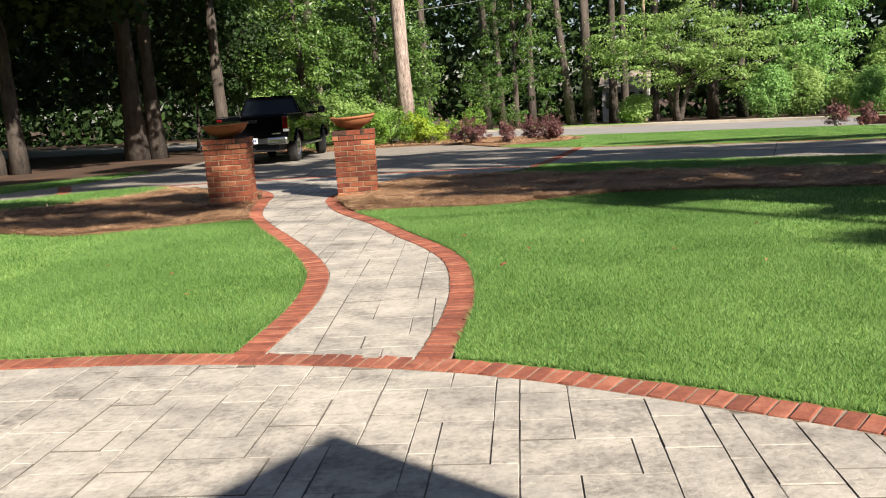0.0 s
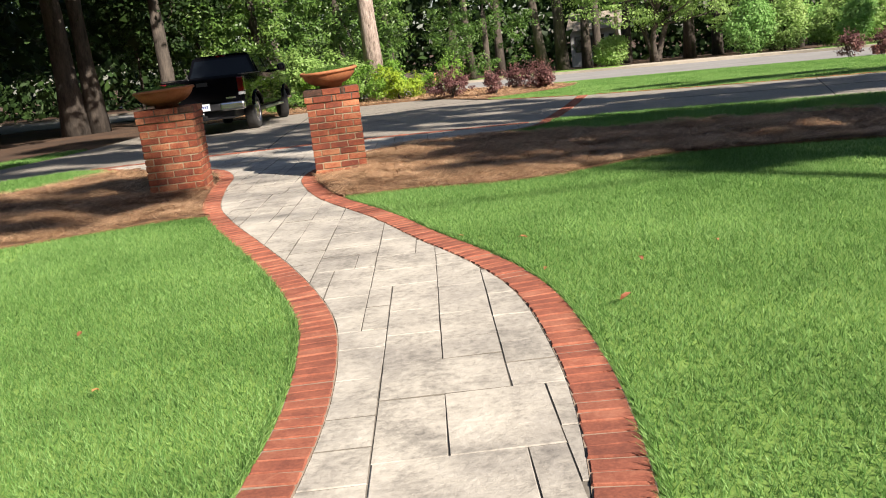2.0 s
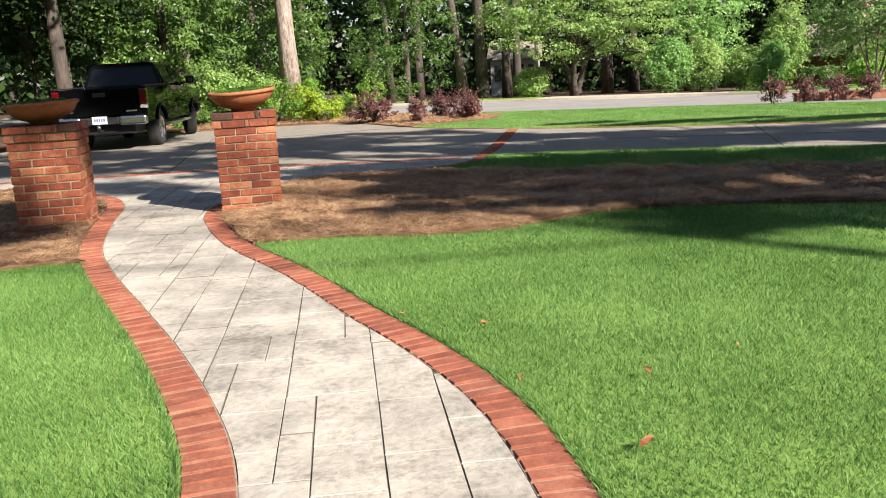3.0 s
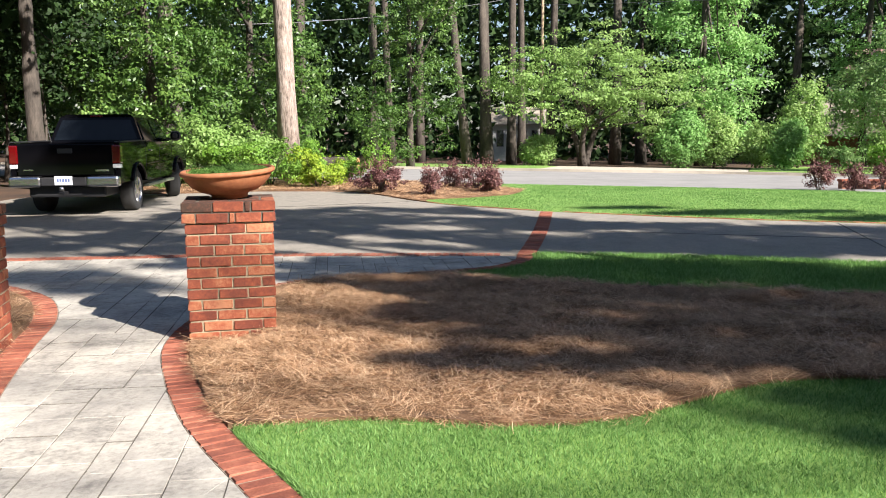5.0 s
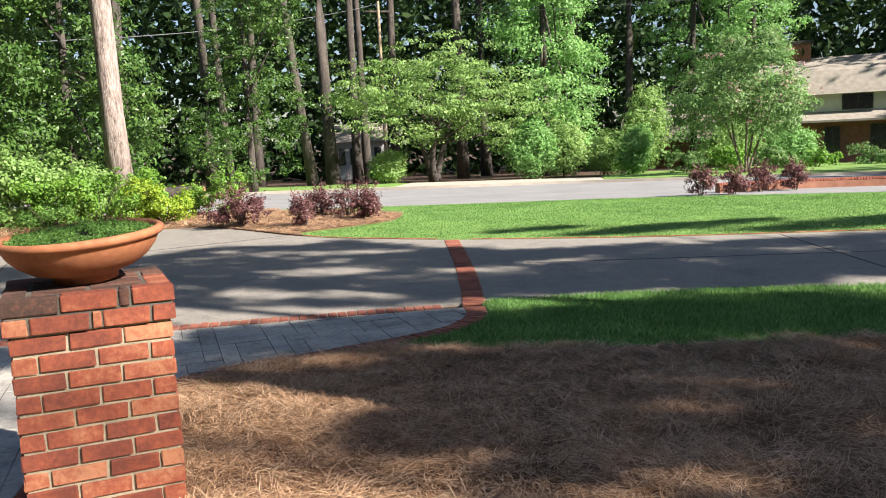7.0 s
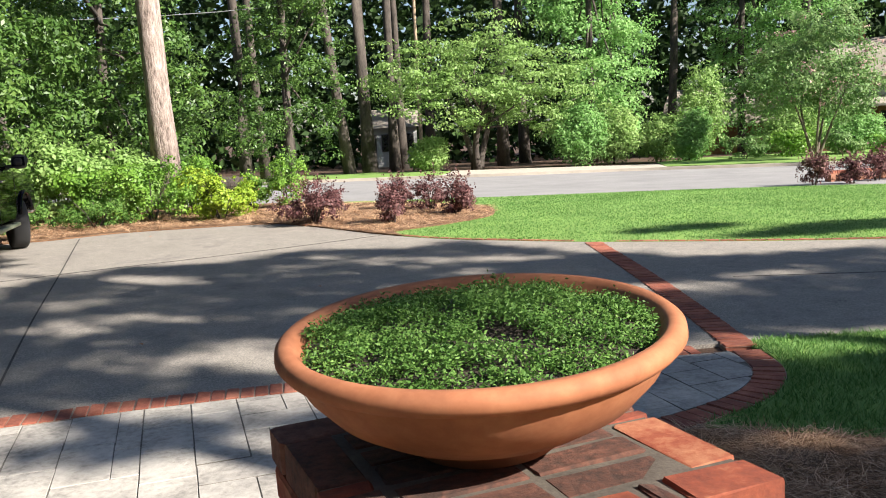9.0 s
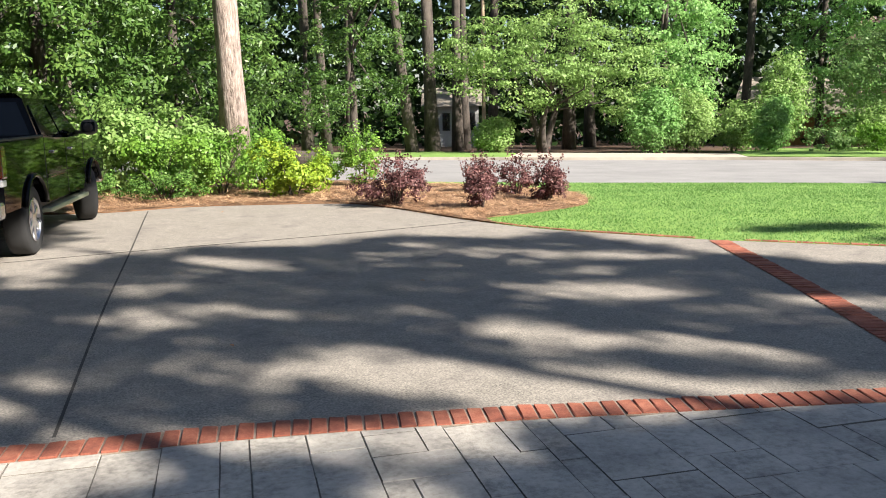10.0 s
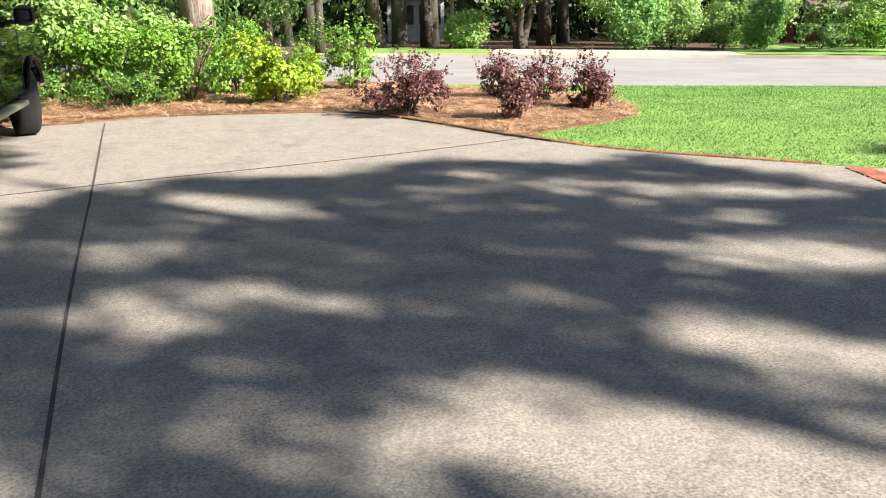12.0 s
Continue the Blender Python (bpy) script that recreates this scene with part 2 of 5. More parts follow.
def offset(line, d):
    """The line moved d to its left."""
    t = np.gradient(line, axis=0)
    t /= np.linalg.norm(t, axis=1)[:, None]
    return line + d * np.stack([-t[:, 1], t[:, 0]], axis=1)


def sheet(name, outline, material, lift=0.0, drop=0.06, cell=0.0, lumps=0.0, label="", category=""):
    """A thick sheet over the terrain with the outline given, cut into cells so that it follows the ground."""
    bm = bmesh.new()
    f = bm.faces.new([bm.verts.new((x, y, 0)) for x, y in outline])
    if cell:
        xs, ys = [p[0] for p in outline], [p[1] for p in outline]
        for axis, lo, hi in ((0, min(xs), max(xs)), (1, min(ys), max(ys))):
            v = lo + cell
            while v < hi:
                co, no = Vector((0, 0, 0)), Vector((0, 0, 0))
                co[axis], no[axis] = v, 1
                bmesh.ops.bisect_plane(bm, geom=bm.verts[:] + bm.edges[:] + bm.faces[:], plane_co=co, plane_no=no)
                v += cell
    bmesh.ops.triangulate(bm, faces=[g for g in bm.faces if len(g.verts) > 4])
    ext = bmesh.ops.extrude_face_region(bm, geom=bm.faces[:])
    top = [g for g in ext["geom"] if isinstance(g, bmesh.types.BMVert)]
    tops = set(top)
    for v in bm.verts:
        z = float(terrain(v.co.x, v.co.y)) + lift
        if v in tops:
            if lumps and not any(len(e.link_faces) == 2 and abs(e.link_faces[0].normal.z - e.link_faces[1].normal.z) > 0.5 for e in v.link_edges):
                z += lumps * noise.noise((v.co.x * 1.1, v.co.y * 1.1, 3.0)) + 0.5 * lumps * noise.noise((v.co.x * 3.3, v.co.y * 3.3, 7.0))
            v.co.z = z
        else:
            v.co.z = z - drop
    ob = part(name, bm, material, None, smooth=False)
    return tagged(ob, label, category, kind="structure")


def inside(pts, poly):
    """Which of the points lie in the outline."""
    x, y = pts[:, 0], pts[:, 1]
    r = np.zeros(len(pts), bool)
    px, py = poly[:, 0], poly[:, 1]
    j = len(poly) - 1
    for i in range(len(poly)):
        c = ((py[i] > y) != (py[j] > y)) & (x < (px[j] - px[i]) * (y - py[i]) / (py[j] - py[i] + 1e-12) + px[i])
        r ^= c
        j = i
    return r


def scatter(poly, density, rng, box_=None):
    poly = np.array(poly)
    x0, y0 = poly.min(0)
    x1, y1 = poly.max(0)
    if box_:
        x0, y0, x1, y1 = max(x0, box_[0]), max(y0, box_[1]), min(x1, box_[2]), min(y1, box_[3])
    n = int((x1 - x0) * (y1 - y0) * density)
    p = np.stack([rng.uniform(x0, x1, n), rng.uniform(y0, y1, n)], axis=1)
    return p[inside(p, poly)]


def clip_poly(poly, centre, ang, w, h):
    """The outline cut by a turned rectangle."""
    c, s = math.cos(ang), math.sin(ang)
    pts = [((x - centre[0]) * c + (y - centre[1]) * s, -(x - centre[0]) * s + (y - centre[1]) * c) for x, y in poly]
    for axis, sign, lim in ((0, 1, w / 2), (0, -1, w / 2), (1, 1, h / 2), (1, -1, h / 2)):
        res = []
        for i, p in enumerate(pts):
            q = pts[i - 1]
            ip, iq = sign * p[axis] <= lim, sign * q[axis] <= lim
            if ip != iq:
                t = (lim - sign * q[axis]) / (sign * p[axis] - sign * q[axis])
                res.append((q[0] + (p[0] - q[0]) * t, q[1] + (p[1] - q[1]) * t))
            if ip:
                res.append(p)
        pts = res
        if len(pts) < 3:
            return []
    return [(centre[0] + a * c - b * s, centre[1] + a * s + b * c) for a, b in pts]


# ---- plan ----
WALK_L = spline([(-0.80, 5.27), (-0.73, 6.5), (-0.80, 7.5), (-0.95, 8.2), (-1.33, 9.25), (-1.82, 10.38), (-2.36, 11.6), (-2.78, 12.75), (-3.10, 14.3), (-3.30, 15.5), (-3.75, 16.55), (-4.6, 17.4), (-5.6, 18.0), (-6.5, 18.95)], 0.1)
WALK_R = spline([(0.17, 5.05), (0.27, 6.0), (0.29, 6.9), (0.20, 8.0), (-0.05, 8.9), (-0.46, 9.87), (-0.93, 11.05), (-1.60, 12.45), (-1.97, 13.6), (-2.13, 14.4), (-2.10, 15.2), (-1.95, 16.0), (-1.62, 16.8), (-1.0, 17.25), (-0.2, 17.42), (0.75, 17.66), (1.22, 17.95), (1.44, 18.35), (1.47, 18.60)], 0.1)
APRON_TOP = spline([(-6.9, 19.0), (-5.2, 19.05), (-3.5, 19.04), (-2.46, 19.03), (-1.0, 18.90), (0.7, 18.67), (1.47, 18.56)], 0.1)
BORDER = 0.215
WALK_L_OUT, WALK_R_OUT = offset(WALK_L, BORDER), offset(WALK_R, -BORDER)
DRIVE_NEAR = offset(APRON_TOP, 0.235)
PATIO_ARC = spline([(-9.0, 4.2), (-6.0, 4.95), (-4.2, 5.17), (-2.5, 5.22), (-1.37, 5.16), (-0.41, 5.0), (0.41, 4.76), (1.01, 4.47), (1.65, 4.08), (2.29, 3.64), (3.4, 2.7), (4.8, 1.2), (6.0, -0.9)], 0.1)
PATIO_OUT = offset(PATIO_ARC, 0.23)
DRIVE_FAR_L = spline([(-30, 13.0), (-18, 16.6), (-12.6, 18.8), (-10.6, 20.2), (-9.5, 22.8), (-9.1, 26), (-8.9, 29.4), (-7.6, 30.6), (-5.0, 30.35), (-3.6, 30.75), (-2.1, 30.6), (-0.75, 30.25), (0.0, 28.9), (0.65, 27.3), (1.4, 25.95), (2.35, 24.95), (3.15, 24.2)], 0.3)
DRIVE_FAR_R = spline([(3.15, 24.2), (5.7, 22.5), (8.6, 21.1), (14, 18.4), (27, 12.0)], 0.3)
DRIVE_R_NEAR = spline([(1.80, 18.75), (3.4, 18.35), (6.1, 17.25), (12, 14.6), (25, 8.4)], 0.3)
MULCH_R_LOW = spline([(-1.32, 12.42), (-0.5, 12.42), (0.3, 12.22), (0.95, 12.28), (1.4, 12.5), (2.2, 12.85), (3.2, 12.75), (4.7, 12.3), (8, 11.2), (14, 8.4)], 0.2)
MULCH_R_UP = spline([(-0.05, 17.23), (0.45, 17.2), (1.15, 16.72), (2.3, 16.2), (3.4, 15.8), (4.8, 15.35), (6, 14.75), (10, 12.9), (16, 10.0)], 0.2)
MULCH_L_LOW = spline([(-2.72, 12.05), (-3.2, 12.05), (-4.1, 11.72), (-5.2, 11.45), (-6.5, 12.1), (-9, 13.0), (-15, 13.2)], 0.2)
MULCH_L_UP = spline([(-5.6, 18.15), (-6.2, 17.6), (-7.1, 16.4), (-8.5, 15.3), (-15, 14.0)], 0.2)
ISLAND = spline([(0.98, 27.3), (2.1, 27.8), (3.2, 28.7), (3.85, 30.4), (3.9, 31.5), (3.2, 33.2), (1.6, 35.2)], 0.2)
STREET_NEAR = spline([(-40, 47), (-20, 42.5), (-4, 38.6), (4.9, 34.4), (9.1, 32.9), (12.6, 31.2), (16.2, 28.6), (30, 19.5), (60, 0)], 0.6)
STREET_FAR = spline([(-40, 61), (-15, 57), (3, 52.5), (10.5, 49.0), (16, 46.9), (21.5, 43.3), (40, 32.0), (75, 9)], 0.6)


def upto(line, x, y):
    """The index of the point of the line nearest to (x, y)."""
    return int(np.argmin(np.hypot(line[:, 0] - x, line[:, 1] - y)))


POLY_WALK = np.concatenate([WALK_L, APRON_TOP[upto(APRON_TOP, -6.5, 19.0):], WALK_R[::-1]])
POLY_PATIO = np.concatenate([PATIO_ARC, [(-9.0, -0.9)]])
iL, iR = upto(PATIO_OUT, -0.99, 5.35), upto(PATIO_OUT, 0.39, 5.0)
POLY_LAWN_L = np.concatenate([PATIO_OUT[:iL + 1], WALK_L_OUT[2:upto(WALK_L_OUT, -2.72, 12.05)], MULCH_L_LOW, [(-30, 12.6), (-30, -0.9), (-9.2, -0.9)]])
POLY_LAWN_R = np.concatenate([PATIO_OUT[iR:], [(30, -0.9), (30, 2.0)], MULCH_R_LOW[::-1], WALK_R_OUT[2:upto(WALK_R_OUT, -1.32, 12.42)][::-1]])
POLY_MULCH_R = np.concatenate([WALK_R_OUT[upto(WALK_R_OUT, -1.32, 12.42):upto(WALK_R_OUT, -0.05, 17.23)], MULCH_R_UP, MULCH_R_LOW[::-1]])
POLY_MULCH_L = np.concatenate([MULCH_L_LOW, MULCH_L_UP[::-1], WALK_L_OUT[upto(WALK_L_OUT, -2.72, 12.05):upto(WALK_L_OUT, -5.6, 18.15)][::-1]])
POLY_STRIP_R = np.concatenate([WALK_R_OUT[upto(WALK_R_OUT, 0.45, 17.35):], DRIVE_R_NEAR, MULCH_R_UP[upto(MULCH_R_UP, 0.45, 17.2):][::-1]])
POLY_STRIP_L = np.concatenate([MULCH_L_UP, [(-24, 11.5), (-24, 10.8), (-14, 15.0), (-9.9, 17.4), (-8.3, 18.7), (-7.2, 19.1)], WALK_L_OUT[upto(WALK_L_OUT, -5.6, 18.15):][::-1]])
POLY_DRIVE = np.concatenate([[(-7.2, 19.1), (-8.3, 18.7), (-9.9, 17.4), (-14, 15.0), (-30, 8.0)], DRIVE_FAR_L, DRIVE_FAR_R[1:], DRIVE_R_NEAR[::-1], DRIVE_NEAR[::-1]])
POLY_LAWN_UP = np.concatenate([DRIVE_FAR_R, [(40, 6.0), (44, 10.5)], STREET_NEAR[upto(STREET_NEAR, 1.6, 35.8):upto(STREET_NEAR, 44, 10.5)][::-1], ISLAND[::-1], DRIVE_FAR_L[upto(DRIVE_FAR_L, 0.9, 26.8):]])
POLY_LAWN_FARL = np.concatenate([DRIVE_FAR_L[upto(DRIVE_FAR_L, -24, 14.8):upto(DRIVE_FAR_L, -9.2, 25)], [(-10.0, 24.6), (-11.2, 22.6), (-13, 21.6), (-16, 21.4), (-24, 19.5)]])
POLY_STREET = np.concatenate([STREET_NEAR, STREET_FAR[::-1]])
FAR_LAWN = [(18.8, 48.6), (23.0, 44.4), (40, 33.6), (60, 21), (75, 40), (40, 60), (28, 60), (22, 55)]

# ---- ground ----
bm = bmesh.new()
ticks = [-1500, -500, -200, -120] + list(range(-80, 121, 8)) + [200, 500, 1500]
grid = [[bm.verts.new((x, y, float(terrain(np.float64(x), np.float64(min(y, 140)))) - 0.03)) for y in ticks] for x in ticks]
for i in range(len(ticks) - 1):
    for j in range(len(ticks) - 1):
        bm.faces.new((grid[i][j], grid[i + 1][j], grid[i + 1][j + 1], grid[i][j + 1]))
tagged(part("ground", bm, M_FLOOR), "bare forest ground strewn with brown needles", "ground", kind="structure")

sheet("patio_bed", POLY_PATIO, M_JOINT, -0.0065, 0.06, label="dark recessed joints of the stamped concrete terrace", category="paving")
sheet("walk_bed", POLY_WALK, M_JOINT, -0.0065, 0.06, label="dark recessed joints of the stamped concrete path", category="paving")
sheet("driveway", POLY_DRIVE, M_DRIVE, -0.004, 0.08, cell=4, label="weathered grey broom-finished concrete driveway", category="driveway")
sheet("lawn_left", POLY_LAWN_L, M_TURF, 0.0, 0.06, cell=3, label="mown green lawn beside the path", category="lawn")
sheet("lawn_right", POLY_LAWN_R, M_TURF, 0.0, 0.06, cell=3, label="mown green lawn in sun and tree shade", category="lawn")
sheet("grass_strip_right", POLY_STRIP_R, M_TURF, 0.0, 0.06, cell=2, label="shaded strip of lawn along the driveway", category="lawn")
sheet("grass_strip_left", POLY_STRIP_L, M_TURF, 0.0, 0.06, cell=2, label="narrow strip of lawn beside the pine straw", category="lawn")
sheet("lawn_upper", POLY_LAWN_UP, M_TURF, 0.0, 0.06, cell=3, label="bright sunlit lawn between driveway and street", category="lawn")
sheet("lawn_woodside", POLY_LAWN_FARL, M_TURF, 0.0, 0.06, cell=3, label="patchy lawn along the edge of the woods", category="lawn")
sheet("mulch_right", POLY_MULCH_R, M_STRAW_BED, 0.03, 0.09, cell=0.3, lumps=0.07, label="lumpy bed of brown pine straw", category="mulch bed")
sheet("mulch_left", POLY_MULCH_L, M_STRAW_BED, 0.03, 0.09, cell=0.3, lumps=0.07, label="bed of brown pine straw beside the path", category="mulch bed")
sheet("street", POLY_STREET, M_STREET, -0.02, 0.06, cell=5, label="pale grey asphalt street", category="street")
sheet("lawn_across", FAR_LAWN, M_TURF, 0.06, 0.12, cell=5, label="bright lawn across the street", category="lawn")
fc = STREET_FAR
sheet("kerb_far", np.concatenate([fc, offset(fc, 0.45)[::-1]]), M_CURB, 0.10, 0.16, cell=4, label="pale concrete kerb across the street", category="kerb")
sheet("driveway_across", [(8.6, 51.2), (18.2, 47.4), (20.6, 52.4), (11.6, 58.6)], M_CURB, 0.05, 0.12, cell=3, label="tan concrete driveway mouth across the street", category="driveway")
sheet("verge_across", [(-16, 58.6), (2.6, 53.5), (8.4, 51.3), (11.4, 58.7), (8, 64), (-14, 68)], M_TURF, 0.04, 0.12, cell=4, label="shaded grass verge under the trees across the street", category="lawn")


# ---- vegetation ----
def leaf_quads(rng, centres, size, flat=0.0, aspect=0.5, facing=None, loose=0.55):
    """Pointed leaves of four corners round the centres; facing: the way each looks, else turned at random; flat: how far they lie level."""
    n = len(centres)
    d = rng.normal(size=(n, 3))
    if facing is None:
        d[:, 2] *= 1 - flat
        d /= np.linalg.norm(d, axis=1)[:, None] + 1e-9
        e = rng.normal(size=(n, 3))
        e[:, 2] *= 1 - flat
        e -= d * (e * d).sum(1)[:, None]
        e /= np.linalg.norm(e, axis=1)[:, None] + 1e-9
    else:
        f = facing + rng.normal(size=(n, 3)) * loose
        f /= np.linalg.norm(f, axis=1)[:, None] + 1e-9
        d -= f * (d * f).sum(1)[:, None]
        d /= np.linalg.norm(d, axis=1)[:, None] + 1e-9
        e = np.cross(f, d)
    s = (size * rng.uniform(0.6, 1.35, n))[:, None]
    up = np.cross(d, e) * s * 0.12
    return np.stack([centres - d * s * 0.5, centres + e * s * aspect * 0.5 + up, centres + d * s * 0.5, centres - e * s * aspect * 0.5 + up], axis=1)


def bough_points(rng, blobs, n_boughs, per, radius, shell=0.55, squash=0.6, gaps=0.0):
    """Leaves over the tops and outsides of rounded boughs that sit on the ellipsoids (centre and radii), and the way they face."""
    vol = np.array([b[3] * b[4] * b[5] for b in blobs]) ** 0.7
    which = rng.choice(len(blobs), n_boughs, p=vol / vol.sum())
    B = np.array(blobs, float)[which]
    d = rng.normal(size=(n_boughs, 3))
    d /= np.linalg.norm(d, axis=1)[:, None]
    r = (shell + (1 - shell) * rng.uniform(0, 1, n_boughs) ** 0.6)[:, None] * rng.uniform(0.85, 1.12, (n_boughs, 1))
    c = B[:, :3] + d * r * B[:, 3:]
    out = d / B[:, 3:]
    out /= np.linalg.norm(out, axis=1)[:, None]
    if gaps:
        keep = np.array([noise.noise((q[0] / gaps, q[1] / gaps, q[2] / gaps + vol[0])) for q in c]) > 0.02
        c, out = c[keep], out[keep]
        n_boughs = len(c)
    rad = radius * rng.uniform(0.55, 1.5, (n_boughs, 1, 1))
    u = rng.normal(size=(n_boughs, per, 3))
    u /= np.linalg.norm(u, axis=2)[:, :, None]
    u = u + 0.45 * out[:, None] + np.array([0, 0, 0.35])
    u /= np.linalg.norm(u, axis=2)[:, :, None]
    depth = rng.uniform(0.25, 1, (n_boughs, per, 1)) ** 0.5 * rng.uniform(0.8, 1.25, (n_boughs, per, 1))
    p = c[:, None] + u * rad * depth * np.array([1, 1, squash])
    face = u + 0.35 * out[:, None] + np.array([0, 0, 0.35])
    return p.reshape(-1, 3), face.reshape(-1, 3)


def crown_part(parent, rng, blobs, n_clumps, per, spread, size, material, flat=0.2, aspect=0.55, shell=0.5, name="crown", squash=0.6, gaps=0.0):
    p, face = bough_points(rng, blobs, n_clumps, per, spread * 1.9, shell, squash, gaps)
    ob = new(name, np_mesh(name, leaf_quads(rng, p, size, flat, aspect, face), 4, material))
    ob.parent = parent


def thing(name, x, y, label, category, group="", rz=0.0, z=None):
    ob = new(name)
    ob.matrix_world = pose(x, y, float(terrain(x, y)) if z is None else z, 0, 0, rz)
    return tagged(ob, label, category, group)


def trunk_part(parent, rng, height, r0, r1, lean=(0, 0), material=None, name="trunk", base=(0, 0, 0), sides=14, wobble=0.1):
    bm = bmesh.new()
    n = 9
    pts, rad = [], []
    wx, wy = rng.normal(size=2) * wobble
    for i in range(n):
        t = i / (n - 1)
        pts.append((base[0] + lean[0] * t + wx * math.sin(t * 5), base[1] + lean[1] * t + wy * math.sin(t * 4), base[2] - 0.15 * (i == 0) + height * t))
        rad.append((r0 + (r1 - r0) * t) * (1.35 if i == 0 else 1.0))
    add_tube(bm, pts, rad, sides)
    ob = part(name, bm, material, parent, smooth=True)
    return pts


def limb(parent, a, b, r0, r1, material, rng, name="limb"):
    bm = bmesh.new()
    a, b = Vector(a), Vector(b)
    mid = (a + b) / 2 + Vector(rng.normal(size=3)) * (b - a).length * 0.08
    add_tube(bm, [a, mid, b], [r0, (r0 + r1) / 2, r1], 7)
    return part(name, bm, material, parent, smooth=True)


def broad_tree(name, x, y, label, category, height, blobs, n_clumps, per, spread, size, leaf, bark, r0=0.15, trunk_h=None, limbs=7, stems=1, seed=0, flat=0.3, aspect=0.55, shell=0.5, group="", blossom=0, squash=0.6, gaps=0.0):
    rng = np.random.default_rng(seed)
    t = thing(name, x, y, label, category, group)
    th_ = trunk_h or height * 0.6
    for s in range(stems):
        a = 2 * math.pi * s / stems + 0.4
        spread_ = 0.0 if stems == 1 else th_ * 0.35
        pts = trunk_part(t, rng, th_, r0, r0 * 0.45, (math.cos(a) * spread_, math.sin(a) * spread_), bark, "trunk" if stems == 1 else "stem", (math.cos(a) * 0.1 * (stems > 1), math.sin(a) * 0.1 * (stems > 1), 0))
    for i in range(limbs):
        b = blobs[i % len(blobs)]
        d = rng.normal(size=3)
        d /= np.linalg.norm(d)
        end = np.array(b[:3]) + d * np.array(b[3:]) * 0.6
        start = pts[4 + i % 5]
        limb(t, start, end, r0 * 0.35, r0 * 0.08, bark, rng)
    crown_part(t, rng, blobs, n_clumps, per, spread, size, leaf, flat, aspect, shell, squash=squash, gaps=gaps)
    if blossom:
        top = [(b[0], b[1], b[2] + b[5] * 0.25, b[3], b[4], b[5] * 0.85) for b in blobs]
        crown_part(t, rng, top, blossom, 14, 0.16, 0.11, M_PINK, 0.2, 0.8, 0.95, "blossom")
    return t


def pine(x, y, height, r0, seed, crown=True, lean=(0, 0), bark=None, label="tall bare pine trunk with scaly bark", group="woodland pines", sides=12):
    rng = np.random.default_rng(seed)
    t = thing("pine_tree", x, y, label, "pine tree", group)
    pts = trunk_part(t, rng, height, r0, r0 * 0.5, lean, bark or M_DARK_BARK, sides=sides, wobble=0.15)
    if crown:
        blobs = [(lean[0] + rng.normal() * 1.3, lean[1] + rng.normal() * 1.3, height * f, 2.4, 2.4, 1.1) for f in (0.72, 0.8, 0.88, 0.96, 1.02)]
        for b in blobs[:4]:
            limb(t, pts[6], b[:3], 0.09, 0.03, bark or M_DARK_BARK, rng)
        crown_part(t, rng, blobs, 170, 22, 0.35, 0.5, M_SHADEDLEAF, 0.3, 0.16, 0.3)
    return t


def shrub(name, x, y, w, h, material, label, seed, size=0.06, clumps=260, per=14, group="", spread=0.1, spiky=0, category="shrub", depth=None):
    rng = np.random.default_rng(seed)
    t = thing(name, x, y, label, category, group)
    d_ = depth or w
    blobs = [(0, 0, h * 0.38, w * 0.38, d_ * 0.38, h * 0.38)]
    for k in range(8):
        a = rng.uniform(0, 6.28)
        q = rng.uniform(0.16, 0.36)
        blobs.append((math.cos(a) * w * q, math.sin(a) * d_ * q, h * rng.uniform(0.20, 0.66), w * 0.19, d_ * 0.19, h * 0.27))
    pts, face = bough_points(rng, blobs, int(clumps * 1.15), per + 2, spread * 1.3, 0.5, 0.7, w * 0.25)
    low = pts[:, 2] > 0.02
    pts, face = pts[low], face[low]
    if spiky:
        # upright shoots with their leaves
        a = rng.uniform(0, 6.28, spiky)
        r = rng.uniform(0.0, 0.42, spiky)
        base = np.stack([np.cos(a) * r * w, np.sin(a) * r * d_, h * (0.90 - r * 0.9)], axis=1)
        tip = base + np.stack([np.cos(a) * 0.12, np.sin(a) * 0.12, rng.uniform(0.08, 0.30, spiky)], axis=1)
        f = np.linspace(0, 1, 9)[None, :, None]
        shoots = (base[:, None] * (1 - f) + tip[:, None] * f + rng.normal(size=(spiky, 9, 3)) * 0.016).reshape(-1, 3)
        pts, face = np.concatenate([pts, shoots]), np.concatenate([face, rng.normal(size=shoots.shape)])
    ob = new("foliage", np_mesh("foliage", leaf_quads(rng, pts, size, 0.1, 0.6, face, 0.5), 4, material))
    ob.parent = t
    bm = bmesh.new()
    for k in range(7):
        a = rng.uniform(0, 6.28)
        e = (math.cos(a) * w * 0.3, math.sin(a) * d_ * 0.3, h * rng.uniform(0.55, 0.8))
        add_tube(bm, [(0.04 * math.cos(a), 0.04 * math.sin(a), -0.05), (e[0] * 0.5, e[1] * 0.5, e[2] * 0.6), e], [0.014, 0.01, 0.005], 5)
    part("stem", bm, M_DARK_BARK, t)
    return t


# big pine beside the court, pale bark
rng = np.random.default_rng(5)
big_pine = thing("pine_tree", -2.80, 36.8, "tall pine with pale scaly bark beside the shrubs", "pine tree")
trunk_part(big_pine, rng, 24, 0.31, 0.24, (-0.30, 0.3), M_PINE_BARK, sides=24, wobble=0.05)
